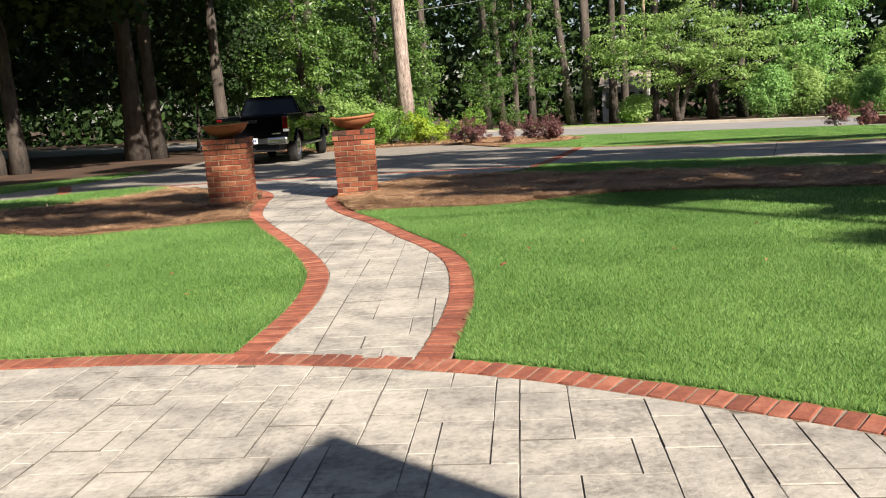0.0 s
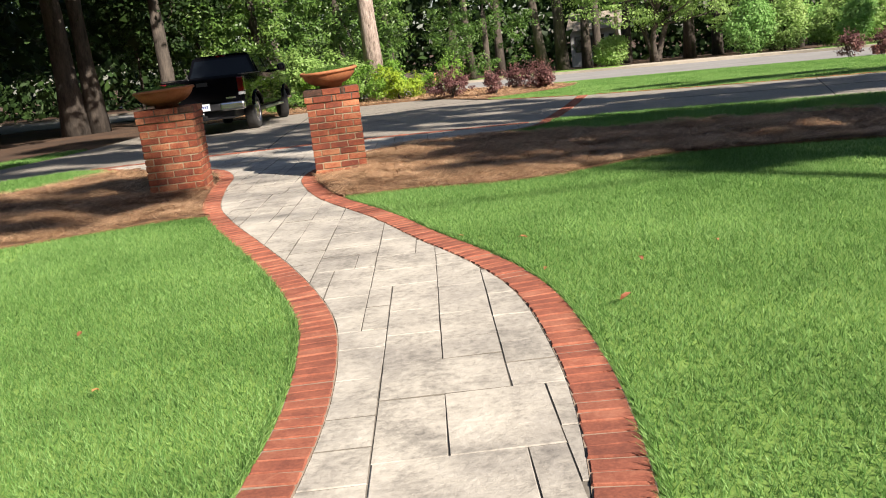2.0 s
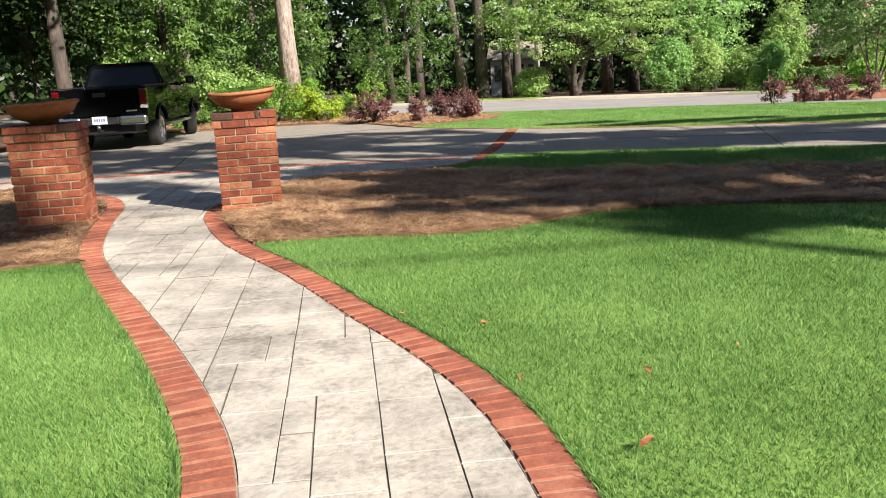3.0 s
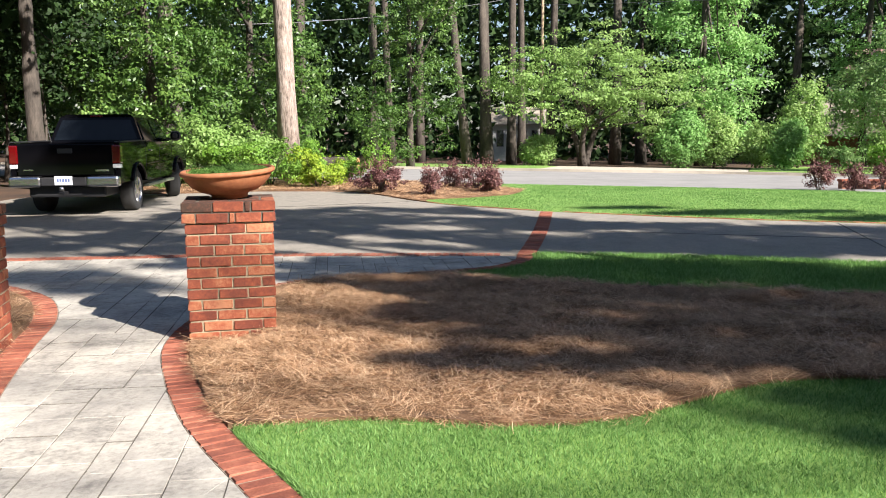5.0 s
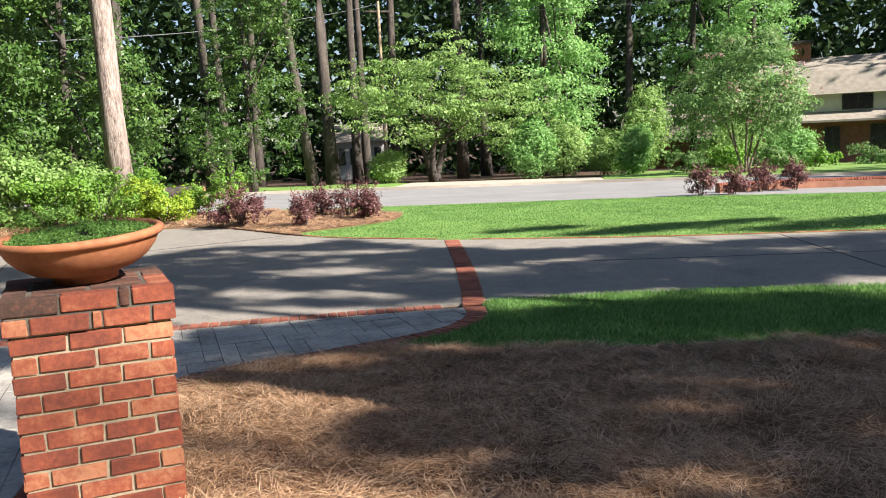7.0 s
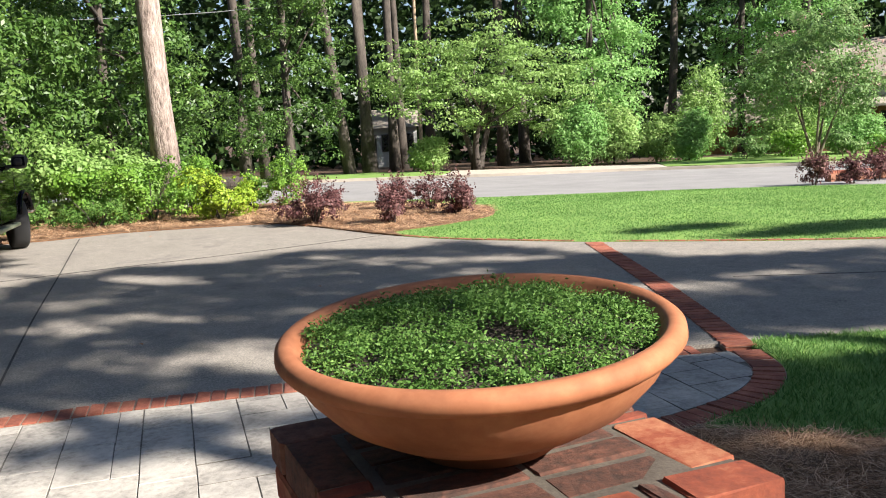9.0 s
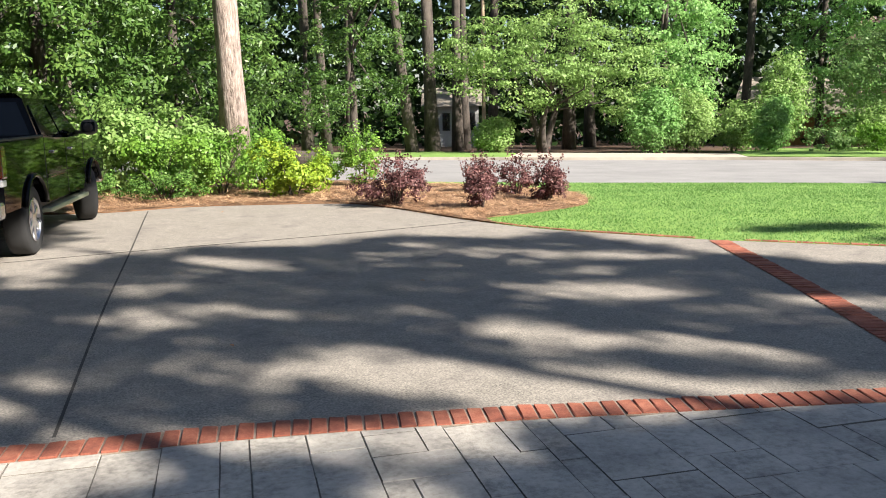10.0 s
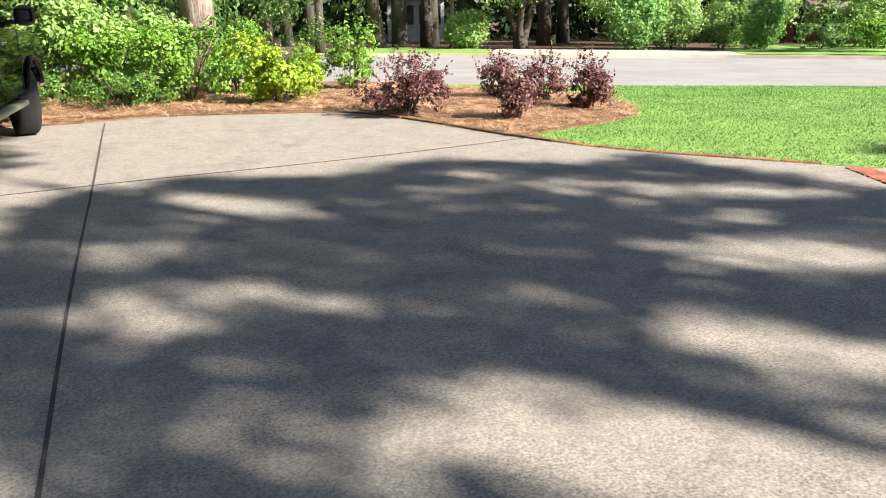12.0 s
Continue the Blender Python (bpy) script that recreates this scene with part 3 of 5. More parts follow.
crown_part(big_pine, rng, [(-1.2 + rng.normal() * 1.6, rng.normal() * 1.6, z, 2.6, 2.6, 1.3) for z in (17, 19, 21, 23, 25)], 240, 22, 0.4, 0.45, M_SHADEDLEAF, 0.3, 0.16, 0.3)

# woodland trunks
for k, (x, y, h, r, lx) in enumerate([(-12.6, 33.9, 19, 0.30, 0.7), (-22.5, 35, 22, 0.36, 0.3),
                                      (-15.9, 28.5, 13, 0.17, -2.6), (-8.3, 44, 24, 0.28, 0.2), (0.5, 60, 26, 0.28, -0.6), (1.6, 61, 26, 0.24, -0.7), (6.6, 63, 26, 0.30, -2.4), (8.0, 64, 27, 0.38, -0.3), (10.0, 66, 27, 0.30, 0.3),
                                      (11.5, 70, 27, 0.3, -0.4), (17.6, 67, 28, 0.36, -0.3), (4.2, 72, 27, 0.32, 0.3), (-4, 66, 27, 0.34, 0.2), (14.5, 74, 28, 0.34, 0.5), (21.5, 73, 28, 0.36, 0.0), (33, 72, 28, 0.34, 0.4), (-11, 60, 27, 0.34, 0)]):
    pine(x, y, h, r, 40 + k, lean=(lx, 0), crown=True)

# broad trees; the unseen high boughs over the drive are added to shade the woods
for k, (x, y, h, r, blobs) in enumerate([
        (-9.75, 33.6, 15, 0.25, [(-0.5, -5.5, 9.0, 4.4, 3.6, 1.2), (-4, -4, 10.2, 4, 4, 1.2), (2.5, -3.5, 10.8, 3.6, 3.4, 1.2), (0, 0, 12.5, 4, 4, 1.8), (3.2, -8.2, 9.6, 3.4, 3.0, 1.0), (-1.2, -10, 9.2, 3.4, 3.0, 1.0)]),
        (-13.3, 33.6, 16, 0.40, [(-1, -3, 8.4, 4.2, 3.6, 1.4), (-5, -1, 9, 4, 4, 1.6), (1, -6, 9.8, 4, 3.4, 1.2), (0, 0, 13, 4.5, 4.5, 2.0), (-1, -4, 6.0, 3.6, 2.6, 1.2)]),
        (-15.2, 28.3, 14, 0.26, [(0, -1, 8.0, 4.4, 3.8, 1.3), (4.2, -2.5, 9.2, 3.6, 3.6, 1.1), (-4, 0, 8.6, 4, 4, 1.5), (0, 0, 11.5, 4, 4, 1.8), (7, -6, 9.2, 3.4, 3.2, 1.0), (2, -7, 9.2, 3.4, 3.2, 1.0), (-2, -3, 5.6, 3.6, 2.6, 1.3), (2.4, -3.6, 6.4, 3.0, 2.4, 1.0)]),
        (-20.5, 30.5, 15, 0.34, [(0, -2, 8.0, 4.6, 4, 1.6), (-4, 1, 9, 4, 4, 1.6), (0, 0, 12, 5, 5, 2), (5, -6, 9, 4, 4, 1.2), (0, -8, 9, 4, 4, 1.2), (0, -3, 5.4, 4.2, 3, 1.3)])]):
    broad_tree("woodland_tree", x, y, "tall woodland tree with boughs added over the drive for shade", "tree", h, blobs, 1500, 13, 0.36, 0.36, M_SHADEDLEAF, M_DARK_BARK, r, h * 0.9, 8, 1, 300 + k, 0.5, 0.6, 0.2, "woodland trees")

# understorey leaves also carry the woods' shade in their colour
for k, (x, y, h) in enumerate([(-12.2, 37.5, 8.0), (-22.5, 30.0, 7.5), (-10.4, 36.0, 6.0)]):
    broad_tree("understorey_tree", x, y, "thin understorey tree in the shade of the woods", "tree", h, [(0, 0, h * 0.6, 2.4, 2.2, h * 0.3), (1, -0.5, h * 0.8, 2.2, 2, h * 0.2)], 300, 26, 0.3, 0.17, M_SHADEDLEAF, M_DARK_BARK, 0.07, h * 0.8, 5, 1, 320 + k, 0.4, 0.55, 0.3, "understorey trees", gaps=1.0)

# magnolias by the court
MAG = [(-4.4, 40.2, 8.5, 2.9, 31), (-7.4, 37.4, 9.0, 2.9, 32), (-10.4, 40.2, 9.5, 3.2, 33), (2.4, 55.5, 11.5, 3.2, 34)]
for x, y, h, r, s in MAG:
    rg = np.random.default_rng(s)
    blobs = [(0, 0, h * f, r * w, r * w, h * 0.17) for f, w in ((0.2, 0.9), (0.38, 1.0), (0.56, 0.9), (0.74, 0.72), (0.9, 0.45))]
    blobs += [(math.cos(a) * r * 0.6, math.sin(a) * r * 0.6, h * f, r * 0.45, r * 0.45, h * 0.11) for a, f in zip(rg.uniform(0, 6.28, 9), rg.uniform(0.15, 0.85, 9))]
    broad_tree("magnolia_tree", x, y, "dense magnolia with glossy dark green leaves", "magnolia tree", h, blobs, 1000, 46, 0.22, 0.155, M_MAGNOLIA, M_DARK_BARK, 0.2, h * 0.85, 8, 1, s, 0.15, 0.45, 0.7, "magnolias by the court", gaps=0.75)

# light green spreading tree across the street
broad_tree("spreading_tree", 13.6, 60.5, "wide light green tree with layered branches across the street", "tree", 8.6,
           [(0, 0, 5.4, 5.6, 4.5, 2.0), (-3.4, 0, 5.6, 3.2, 3, 1.8), (3.6, -0.5, 4.6, 3.6, 3, 2.0), (0.5, 0, 7.3, 3.4, 3, 1.4), (-2, -1.5, 4.0, 3.6, 3, 1.6), (5.2, -0.5, 3.2, 2.6, 2.6, 2.0), (1.5, -2, 3.4, 3.0, 2, 1.5)],
           760, 70, 0.42, 0.18, M_LIGHTLEAF, M_DARK_BARK, 0.22, 4.5, 12, 3, 61, 0.6, 0.5, 0.5, squash=0.32, gaps=1.1)
# tall vine-clad trees
for x, y, h, r, s in [(22.6, 64, 17, 3.2, 71), (25.5, 67, 18, 3.6, 72), (37.0, 68.5, 19, 4.2, 73), (39, 64, 17, 4.0, 74)]:
    rg = np.random.default_rng(s)
    blobs = [(rg.normal() * 0.8, rg.normal() * 0.6, h * f, r * rg.uniform(0.6, 1.0), r * 0.8, h * 0.085) for f in np.linspace(0.1, 1.0, 10)]
    broad_tree("vine_clad_tree", x, y, "tall tree draped in bright green vines", "tree", h, blobs, 800, 46, 0.38, 0.22, M_VINELEAF, M_DARK_BARK, 0.3, h * 0.9, 5, 1, s, 0.3, 0.6, 0.7, "vine-clad trees", gaps=1.3)
# low trees and bushes along the far kerb
FARB = [(18.6, 57.5, 3.2, 2.6), (21.0, 58, 3.0, 2.8), (23.4, 57.0, 2.6, 2.4), (23.6, 54.2, 2.6, 1.3), (10.6, 60.5, 1.8, 1.8), (31.0, 55.5, 2.6, 3.2), (34.0, 54.0, 2.2, 3.0), (25.6, 56.6, 5.2, 2.6)]
for k, (x, y, h, w) in enumerate(FARB):
    broad_tree("understorey_tree", x, y, "low bushy green tree along the far kerb", "tree", h, [(0, 0, h * 0.45, w * 0.55, w * 0.5, h * 0.42), (0.3, 0, h * 0.75, w * 0.4, w * 0.4, h * 0.3)], 400, 22, 0.2, 0.15, M_LIGHTLEAF if k % 3 else M_VINELEAF, M_DARK_BARK, 0.06, h * 0.6, 4, 1, 80 + k, 0.3, 0.55, 0.4, "bushes across the street")
# crape myrtle before the house
broad_tree("crape_myrtle", 26.5, 48.0, "many-stemmed crape myrtle with fading pink blossom", "tree", 7.4,
           [(0, 0, 4.5, 3.0, 2.8, 1.9), (-1.7, 0, 3.6, 1.9, 2.0, 1.6), (1.8, 0, 3.4, 1.9, 2.0, 1.6), (0.2, 0, 6.0, 2.2, 2.0, 1.3), (0.6, -1.0, 3.0, 2.0, 1.6, 1.2)], 900, 46, 0.26, 0.15, M_CRAPE, M_GREY_BARK, 0.07, 4.0, 10, 5, 91, 0.3, 0.5, 0.4, blossom=60, gaps=0.9)

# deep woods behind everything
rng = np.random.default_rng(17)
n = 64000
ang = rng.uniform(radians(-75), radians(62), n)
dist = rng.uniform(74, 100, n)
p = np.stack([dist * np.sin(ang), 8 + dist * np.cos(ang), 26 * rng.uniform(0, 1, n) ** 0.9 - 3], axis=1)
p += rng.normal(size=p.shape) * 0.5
woods = new("woods", np_mesh("woods", leaf_quads(rng, p, 0.85, 0.2, 0.6), 4, M_SHADEDLEAF))
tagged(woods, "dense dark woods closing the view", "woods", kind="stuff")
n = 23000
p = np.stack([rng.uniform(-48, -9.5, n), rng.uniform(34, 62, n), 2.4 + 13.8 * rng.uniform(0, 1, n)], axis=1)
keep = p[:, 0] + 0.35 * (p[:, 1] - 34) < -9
left_woods = new("woods", np_mesh("woods", leaf_quads(rng, p[keep], 0.7, 0.3, 0.6), 4, M_SHADEDLEAF))
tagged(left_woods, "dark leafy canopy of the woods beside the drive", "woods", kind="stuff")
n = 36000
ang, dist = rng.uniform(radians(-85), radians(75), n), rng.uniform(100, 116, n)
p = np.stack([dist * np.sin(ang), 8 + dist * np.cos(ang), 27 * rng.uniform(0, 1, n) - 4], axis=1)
tagged(new("woods", np_mesh("woods", leaf_quads(rng, p, 1.6, 0.2, 0.65), 4, M_SHADEDLEAF)), "far dense woods behind the trees", "woods", kind="stuff")

# unseen ring of woods behind the house and beside it, added to block low sky light
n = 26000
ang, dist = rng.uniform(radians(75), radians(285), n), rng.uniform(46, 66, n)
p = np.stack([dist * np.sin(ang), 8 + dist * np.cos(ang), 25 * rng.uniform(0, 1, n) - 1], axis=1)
tagged(new("woods", np_mesh("woods", leaf_quads(rng, p, 1.7, 0.2, 0.65), 4, M_SHADEDLEAF)), "unseen tall woods added round the garden to dim the sky light", "woods", kind="stuff")


# ---- brick gate pillars ----
BW, BH, MJ = 0.235, 0.0725, 0.0135         # brick face, joint


def brick_mesh(l, w, h, name="brick", seed=0):
    bm = bmesh.new()
    add_box(bm, -l / 2, l / 2, -w / 2, w / 2, -h / 2, h / 2, bevel=0.005, segs=1)
    rg = random.Random(seed)
    for v in bm.verts:
        v.co += Vector((rg.uniform(-1, 1), rg.uniform(-1, 1), rg.uniform(-1, 1))) * 0.0034
    me = bpy.data.meshes.new(name)
    bm.to_mesh(me)
    bm.free()
    return me


BRICKS = {}


def brick_piece(parent, l, w, h, m, material, name="brick"):
    l = round(l / 0.006) * 0.006
    key = (round(l, 3), round(w, 3), round(h, 3), material.name)
    if key not in BRICKS:
        BRICKS[key] = [brick_mesh(l, w, h, name, k) for k in range(5)]
        for me in BRICKS[key]:
            me.materials.append(material)
    ob = new(name, random.choice(BRICKS[key]))
    ob.parent = parent
    ob.matrix_local = m
    return ob


def pillar(x, y, rz, label):
    t = new("brick_pillar")
    t.matrix_world = pose(x, y, 0, 0, 0, rz)
    tagged(t, label, "pillar", "gate pillars")
    W, rows, pitch = 0.68, 13, 0.0866
    bm = bmesh.new()
    c = W / 2 - 0.012
    add_box(bm, -c, c, -c, c, -0.1, (rows - 1) * pitch)
    part("mortar_core", bm, M_MORTAR, t, "pale mortar joints")
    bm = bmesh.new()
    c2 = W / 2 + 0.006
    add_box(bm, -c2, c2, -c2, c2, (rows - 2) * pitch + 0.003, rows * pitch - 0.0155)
    part("cap_core", bm, M_CAPMORTAR, t, "weathered mortar with shade in its colour")
    D = 0.10
    for r in range(rows):
        grow = 0.018 if r >= rows - 2 else 0.0
        half = W / 2 + grow
        z = r * pitch + BH / 2 + 0.004
        for side in range(4):
            # alternate sides run through to the corner
            full = (r + side) % 2 == 0
            s0 = -half if full else -half + D + MJ
            n_ = 3 if full else 2
            l = (-2 * s0 - MJ * (n_ - 1)) / n_
            cut = random.uniform(-0.012, 0.012)
            lens = [(s0 + k * (l + MJ) + (cut if k else 0), l + (cut if k == 0 else -cut if k == n_ - 1 else 0)) for k in range(n_)]
            if r >= rows - 2:
                # a narrow closer in the corbelled courses
                u2, l2 = lens[-1]
                lens[-1:] = [(u2, 0.038), (u2 + 0.038 + MJ, l2 - 0.038 - MJ)]
            for u, l in lens:
                m = pose(0, 0, 0, 0, 0, 90 * side) @ pose(u + l / 2, -half + D / 2 + random.uniform(-0.002, 0.002), z, random.uniform(-0.5, 0.5), random.uniform(-0.5, 0.5), random.uniform(-0.4, 0.4))
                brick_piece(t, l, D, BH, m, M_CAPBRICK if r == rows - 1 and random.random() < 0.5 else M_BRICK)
    # flat bricks that fill the top
    z = (rows - 1) * pitch + BH / 2 + 0.004
    inner = W / 2 + 0.018 - D - MJ
    n = 5
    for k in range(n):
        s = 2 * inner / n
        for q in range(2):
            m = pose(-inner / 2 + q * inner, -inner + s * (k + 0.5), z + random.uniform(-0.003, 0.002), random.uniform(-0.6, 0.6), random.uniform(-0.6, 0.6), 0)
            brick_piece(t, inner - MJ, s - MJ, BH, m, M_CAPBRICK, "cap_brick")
    return t, rows * pitch - 0.008


def bowl(x, y, z, rx, ry, rz, seed):
    t = new("bowl_planter")
    t.matrix_world = pose(x, y, z, rx, ry, 0) @ pose(0, 0, 0, 0, 0, rz)
    tagged(t, "wide shallow terracotta bowl of low green ground cover", "planter", "bowls on the pillars")
    bm = bmesh.new()
    add_lathe(bm, [(0.125, 0.000), (0.145, 0.003), (0.148, 0.030), (0.165, 0.040), (0.235, 0.064), (0.295, 0.102), (0.337, 0.150), (0.355, 0.186), (0.358, 0.194), (0.376, 0.199), (0.386, 0.212), (0.384, 0.228), (0.372, 0.238), (0.356, 0.238), (0.345, 0.228), (0.338, 0.212), (0.30, 0.182), (0.05, 0.178)], 72)
    part("bowl", bm, M_TERRA, t, smooth=True)
    bm = bmesh.new()
    add_lathe(bm, [(0.30, 0.181), (0.333, 0.206), (0.2, 0.212), (0.03, 0.216)], 40)
    part("soil", bm, M_SOIL, t)
    rg = np.random.default_rng(seed)
    # ground cover: sprigs that hold small leaves, with a bare patch
    a, r = rg.uniform(0, 6.28, 900), 0.325 * np.sqrt(rg.uniform(0, 1, 900))
    c = np.stack([np.cos(a) * r, np.sin(a) * r, np.full(900, 0.214)], axis=1)
    lump = np.array([noise.noise((p[0] * 13, p[1] * 13, seed)) for p in c])
    keep = (np.hypot((c[:, 0] - 0.02) * 1.5, c[:, 1] + 0.12) > 0.075) & (lump > -0.36)
    lump = lump[keep]
    c = c[keep]
    c[:, 2] += 0.036 * lump + 0.034 * (1 - (np.hypot(c[:, 0], c[:, 1]) / 0.33) ** 2)
    f = rg.normal(size=(len(c), 40, 3)) * np.array([0.013, 0.013, 0.008])
    p = (c[:, None] + f).reshape(-1, 3)
    ob = new("ground_cover", np_mesh("ground_cover", leaf_quads(rg, p[np.hypot(p[:, 0], p[:, 1]) < 0.338], 0.0088, 0.4, 0.45), 4, M_COVER))
    ob.parent = t
    tagged(ob, "low mat of small green leaves")
    return t


p_r, TOP = pillar(-1.63, 14.78, 7.0, "square red brick gate pillar with corbelled cap")
p_l, TOP = pillar(-3.66, 14.26, 6.0, "square red brick gate pillar with corbelled cap")
bowl(-1.632, 14.84, TOP + 0.003, 2.8, -2.6, 0, 3)
bowl(-3.68, 14.27, TOP + 0.001, 0.5, -2.0, 140, 4)


# ---- pine straw bed and shrubs beyond the court ----
a0, a1 = upto(DRIVE_FAR_L, -8.6, 30.1), upto(DRIVE_FAR_L, 0.95, 26.75)
POLY_BED = np.concatenate([DRIVE_FAR_L[a0:a1 + 1], ISLAND, [(1.4, 36.4), (-4, 38.4), (-8.6, 38.8)]])
sheet("mulch_court", POLY_BED, M_STRAW_BED, 0.02, 0.09, cell=0.7, lumps=0.05, label="bed of orange-brown pine straw under the shrubs", category="mulch bed")

for k, (x, y, w, h) in enumerate([(-0.02, 29.75, 1.55, 0.86), (1.25, 28.55, 0.66, 0.74), (2.10, 31.75, 0.80, 0.74), (2.62, 30.85, 0.86, 0.78), (2.82, 29.55, 0.80, 0.80)]):
    shrub("burgundy_shrub", x, y, w, h, M_LORO, "low burgundy-leaved shrub with upright shoots in pine straw", 100 + k, 0.05, int(420 * w), 14, "burgundy shrubs by the court", 0.07, spiky=int(46 * w))
for k, (x, y, w, h) in enumerate([(12.95, 31.6, 0.95, 0.86), (13.9, 31.4, 0.9, 0.80), (15.25, 32.0, 0.95, 0.9), (16.4, 31.9, 1.0, 0.9)]):
    shrub("burgundy_shrub", x, y, w, h, M_LORO, "rounded burgundy shrub by the low brick wall", 110 + k, 0.06, 300, 13, "burgundy shrubs by the wall", 0.08, spiky=16)
shrub("golden_shrub", -1.66, 32.1, 2.0, 1.26, M_YELLOWBUSH, "bright yellow-green mounded shrub", 120, 0.07, 560, 15, spread=0.1)
for k, (x, y, w, h) in enumerate([(-3.1, 33.0, 2.1, 1.6), (-4.4, 33.6, 1.8, 1.5), (-2.2, 34.4, 1.8, 1.6)]):
    shrub("green_shrub", x, y, w, h, M_BUSH, "leafy mid-green shrub in pine straw", 121 + k, 0.075, 520, 15, "green shrubs", 0.11)
for k, (x, y, w, h) in enumerate([(-4.15, 32.1, 1.5, 0.78), (-5.6, 32.2, 1.4, 0.85)]):
    shrub("low_shrub", x, y, w, h, M_COVER, "low grey-green spreading shrub", 126 + k, 0.05, 420, 15, "low shrubs", 0.08)
shrub("upright_shrub", 0.05, 34.5, 1.05, 1.45, M_BUSH, "upright loose green shrub", 130, 0.07, 300, 14, spread=0.1, spiky=30)
shrub("upright_shrub", -0.8, 35.6, 0.95, 0.9, M_BUSH, "small loose green shrub", 131, 0.07, 200, 14, spread=0.1, spiky=12)
for k, (x, y, w, h) in enumerate([(-5.3, 34.9, 3.0, 2.5), (-7.6, 34.2, 3.0, 2.4), (-3.9, 36.0, 2.2, 2.0)]):
    shrub("large_leaf_shrub", x, y, w, h, M_LIGHTLEAF, "large light green broad-leaved shrub", 134 + k, 0.115, 700, 17, "broad-leaved shrubs", 0.2)
# cut log in the bed
log = thing("cut_log", -0.55, 37.0, "sawn log lying behind the shrubs", "log", z=float(terrain(-0.55, 37.0)) + 0.55)
M_CUT = mat("cut_wood", (0.30, 0.13, 0.05), (0.62, 0.32, 0.14), 9, 60, 0.8, 0.3)
bm = bmesh.new()
add_tube(bm, [(0.0, 0, 0), (-1.9, 0.5, 0.05)], [0.24, 0.22], 16)
part("bark", bm, M_DARK_BARK, log)
bm = bmesh.new()
add_tube(bm, [(0.022, -0.006, 0), (0.004, -0.001, 0)], [0.215, 0.215], 16)
part("cut_face", bm, M_CUT, log, "orange-brown sawn face")
box("support", (-0.9, -0.5, 0.0, 0.36, -0.58, -0.2), M_DARK_BARK, log, 0.03)

# ---- pickup truck ----
M_BLACK = plain("black_car_paint", (0.003, 0.003, 0.004), 0.05, 0.0, 0.11)
M_TRIM = plain("black_plastic", (0.018, 0.018, 0.02), 0.55)
M_CHROME = plain("chrome", (0.60, 0.60, 0.62), 0.26, 1.0)
M_TYRE = plain("tyre_rubber", (0.022, 0.022, 0.022), 0.85)
M_GLASS = plain("tinted_glass", (0.006, 0.008, 0.011), 0.04, 0.0, 0.25)
M_RED = plain("red_lens", (0.10, 0.002, 0.003), 0.10, 0.0, 0.6, coat=0.6)
M_WHITE_LENS = plain("clear_lens", (0.5, 0.5, 0.5), 0.2)
M_PLATE = plain("number_plate", (0.72, 0.74, 0.80), 0.45)
M_PLATE_INK = plain("plate_ink", (0.10, 0.14, 0.30), 0.5)
M_BOARD = plain("running_board", (0.30, 0.33, 0.24), 0.45, 0.4)

truck = new("pickup_truck")
truck.matrix_world = pose(-6.12, 26.0, 0.0, 0, 0, -1.5) @ Matrix.Diagonal((1.01, 1.0, 1.03, 1))
tagged(truck, "black crew-cab pickup truck parked on the driveway", "pickup truck")


def extrude_yz(bm, pts, x0, x1):
    a = [bm.verts.new((x0, y, z)) for y, z in pts]
    b = [bm.verts.new((x1, y, z)) for y, z in pts]
    bm.faces.new(a)
    bm.faces.new(b[::-1])
    for i in range(len(pts)):
        j = (i + 1) % len(pts)
        bm.faces.new((a[i], b[i], b[j], a[j]))


def yz_part(name, pts, x0, x1, material, parent, bevel=0.0, label=""):
    bm = bmesh.new()
    extrude_yz(bm, pts, x0, x1)
    if bevel:
        bmesh.ops.bevel(bm, geom=[e for e in bm.edges if e.calc_face_angle(0) > 0.6], offset=bevel, segments=2, affect="EDGES")
    return part(name, bm, material, parent, label)


def arch(cy, r, z0):
    a0_ = math.asin(max(-1, min(1, (z0 - 0.43) / r)))
    return [(cy + r * math.cos(a), 0.43 + r * math.sin(a)) for a in np.linspace(math.pi - a0_, a0_, 11)]


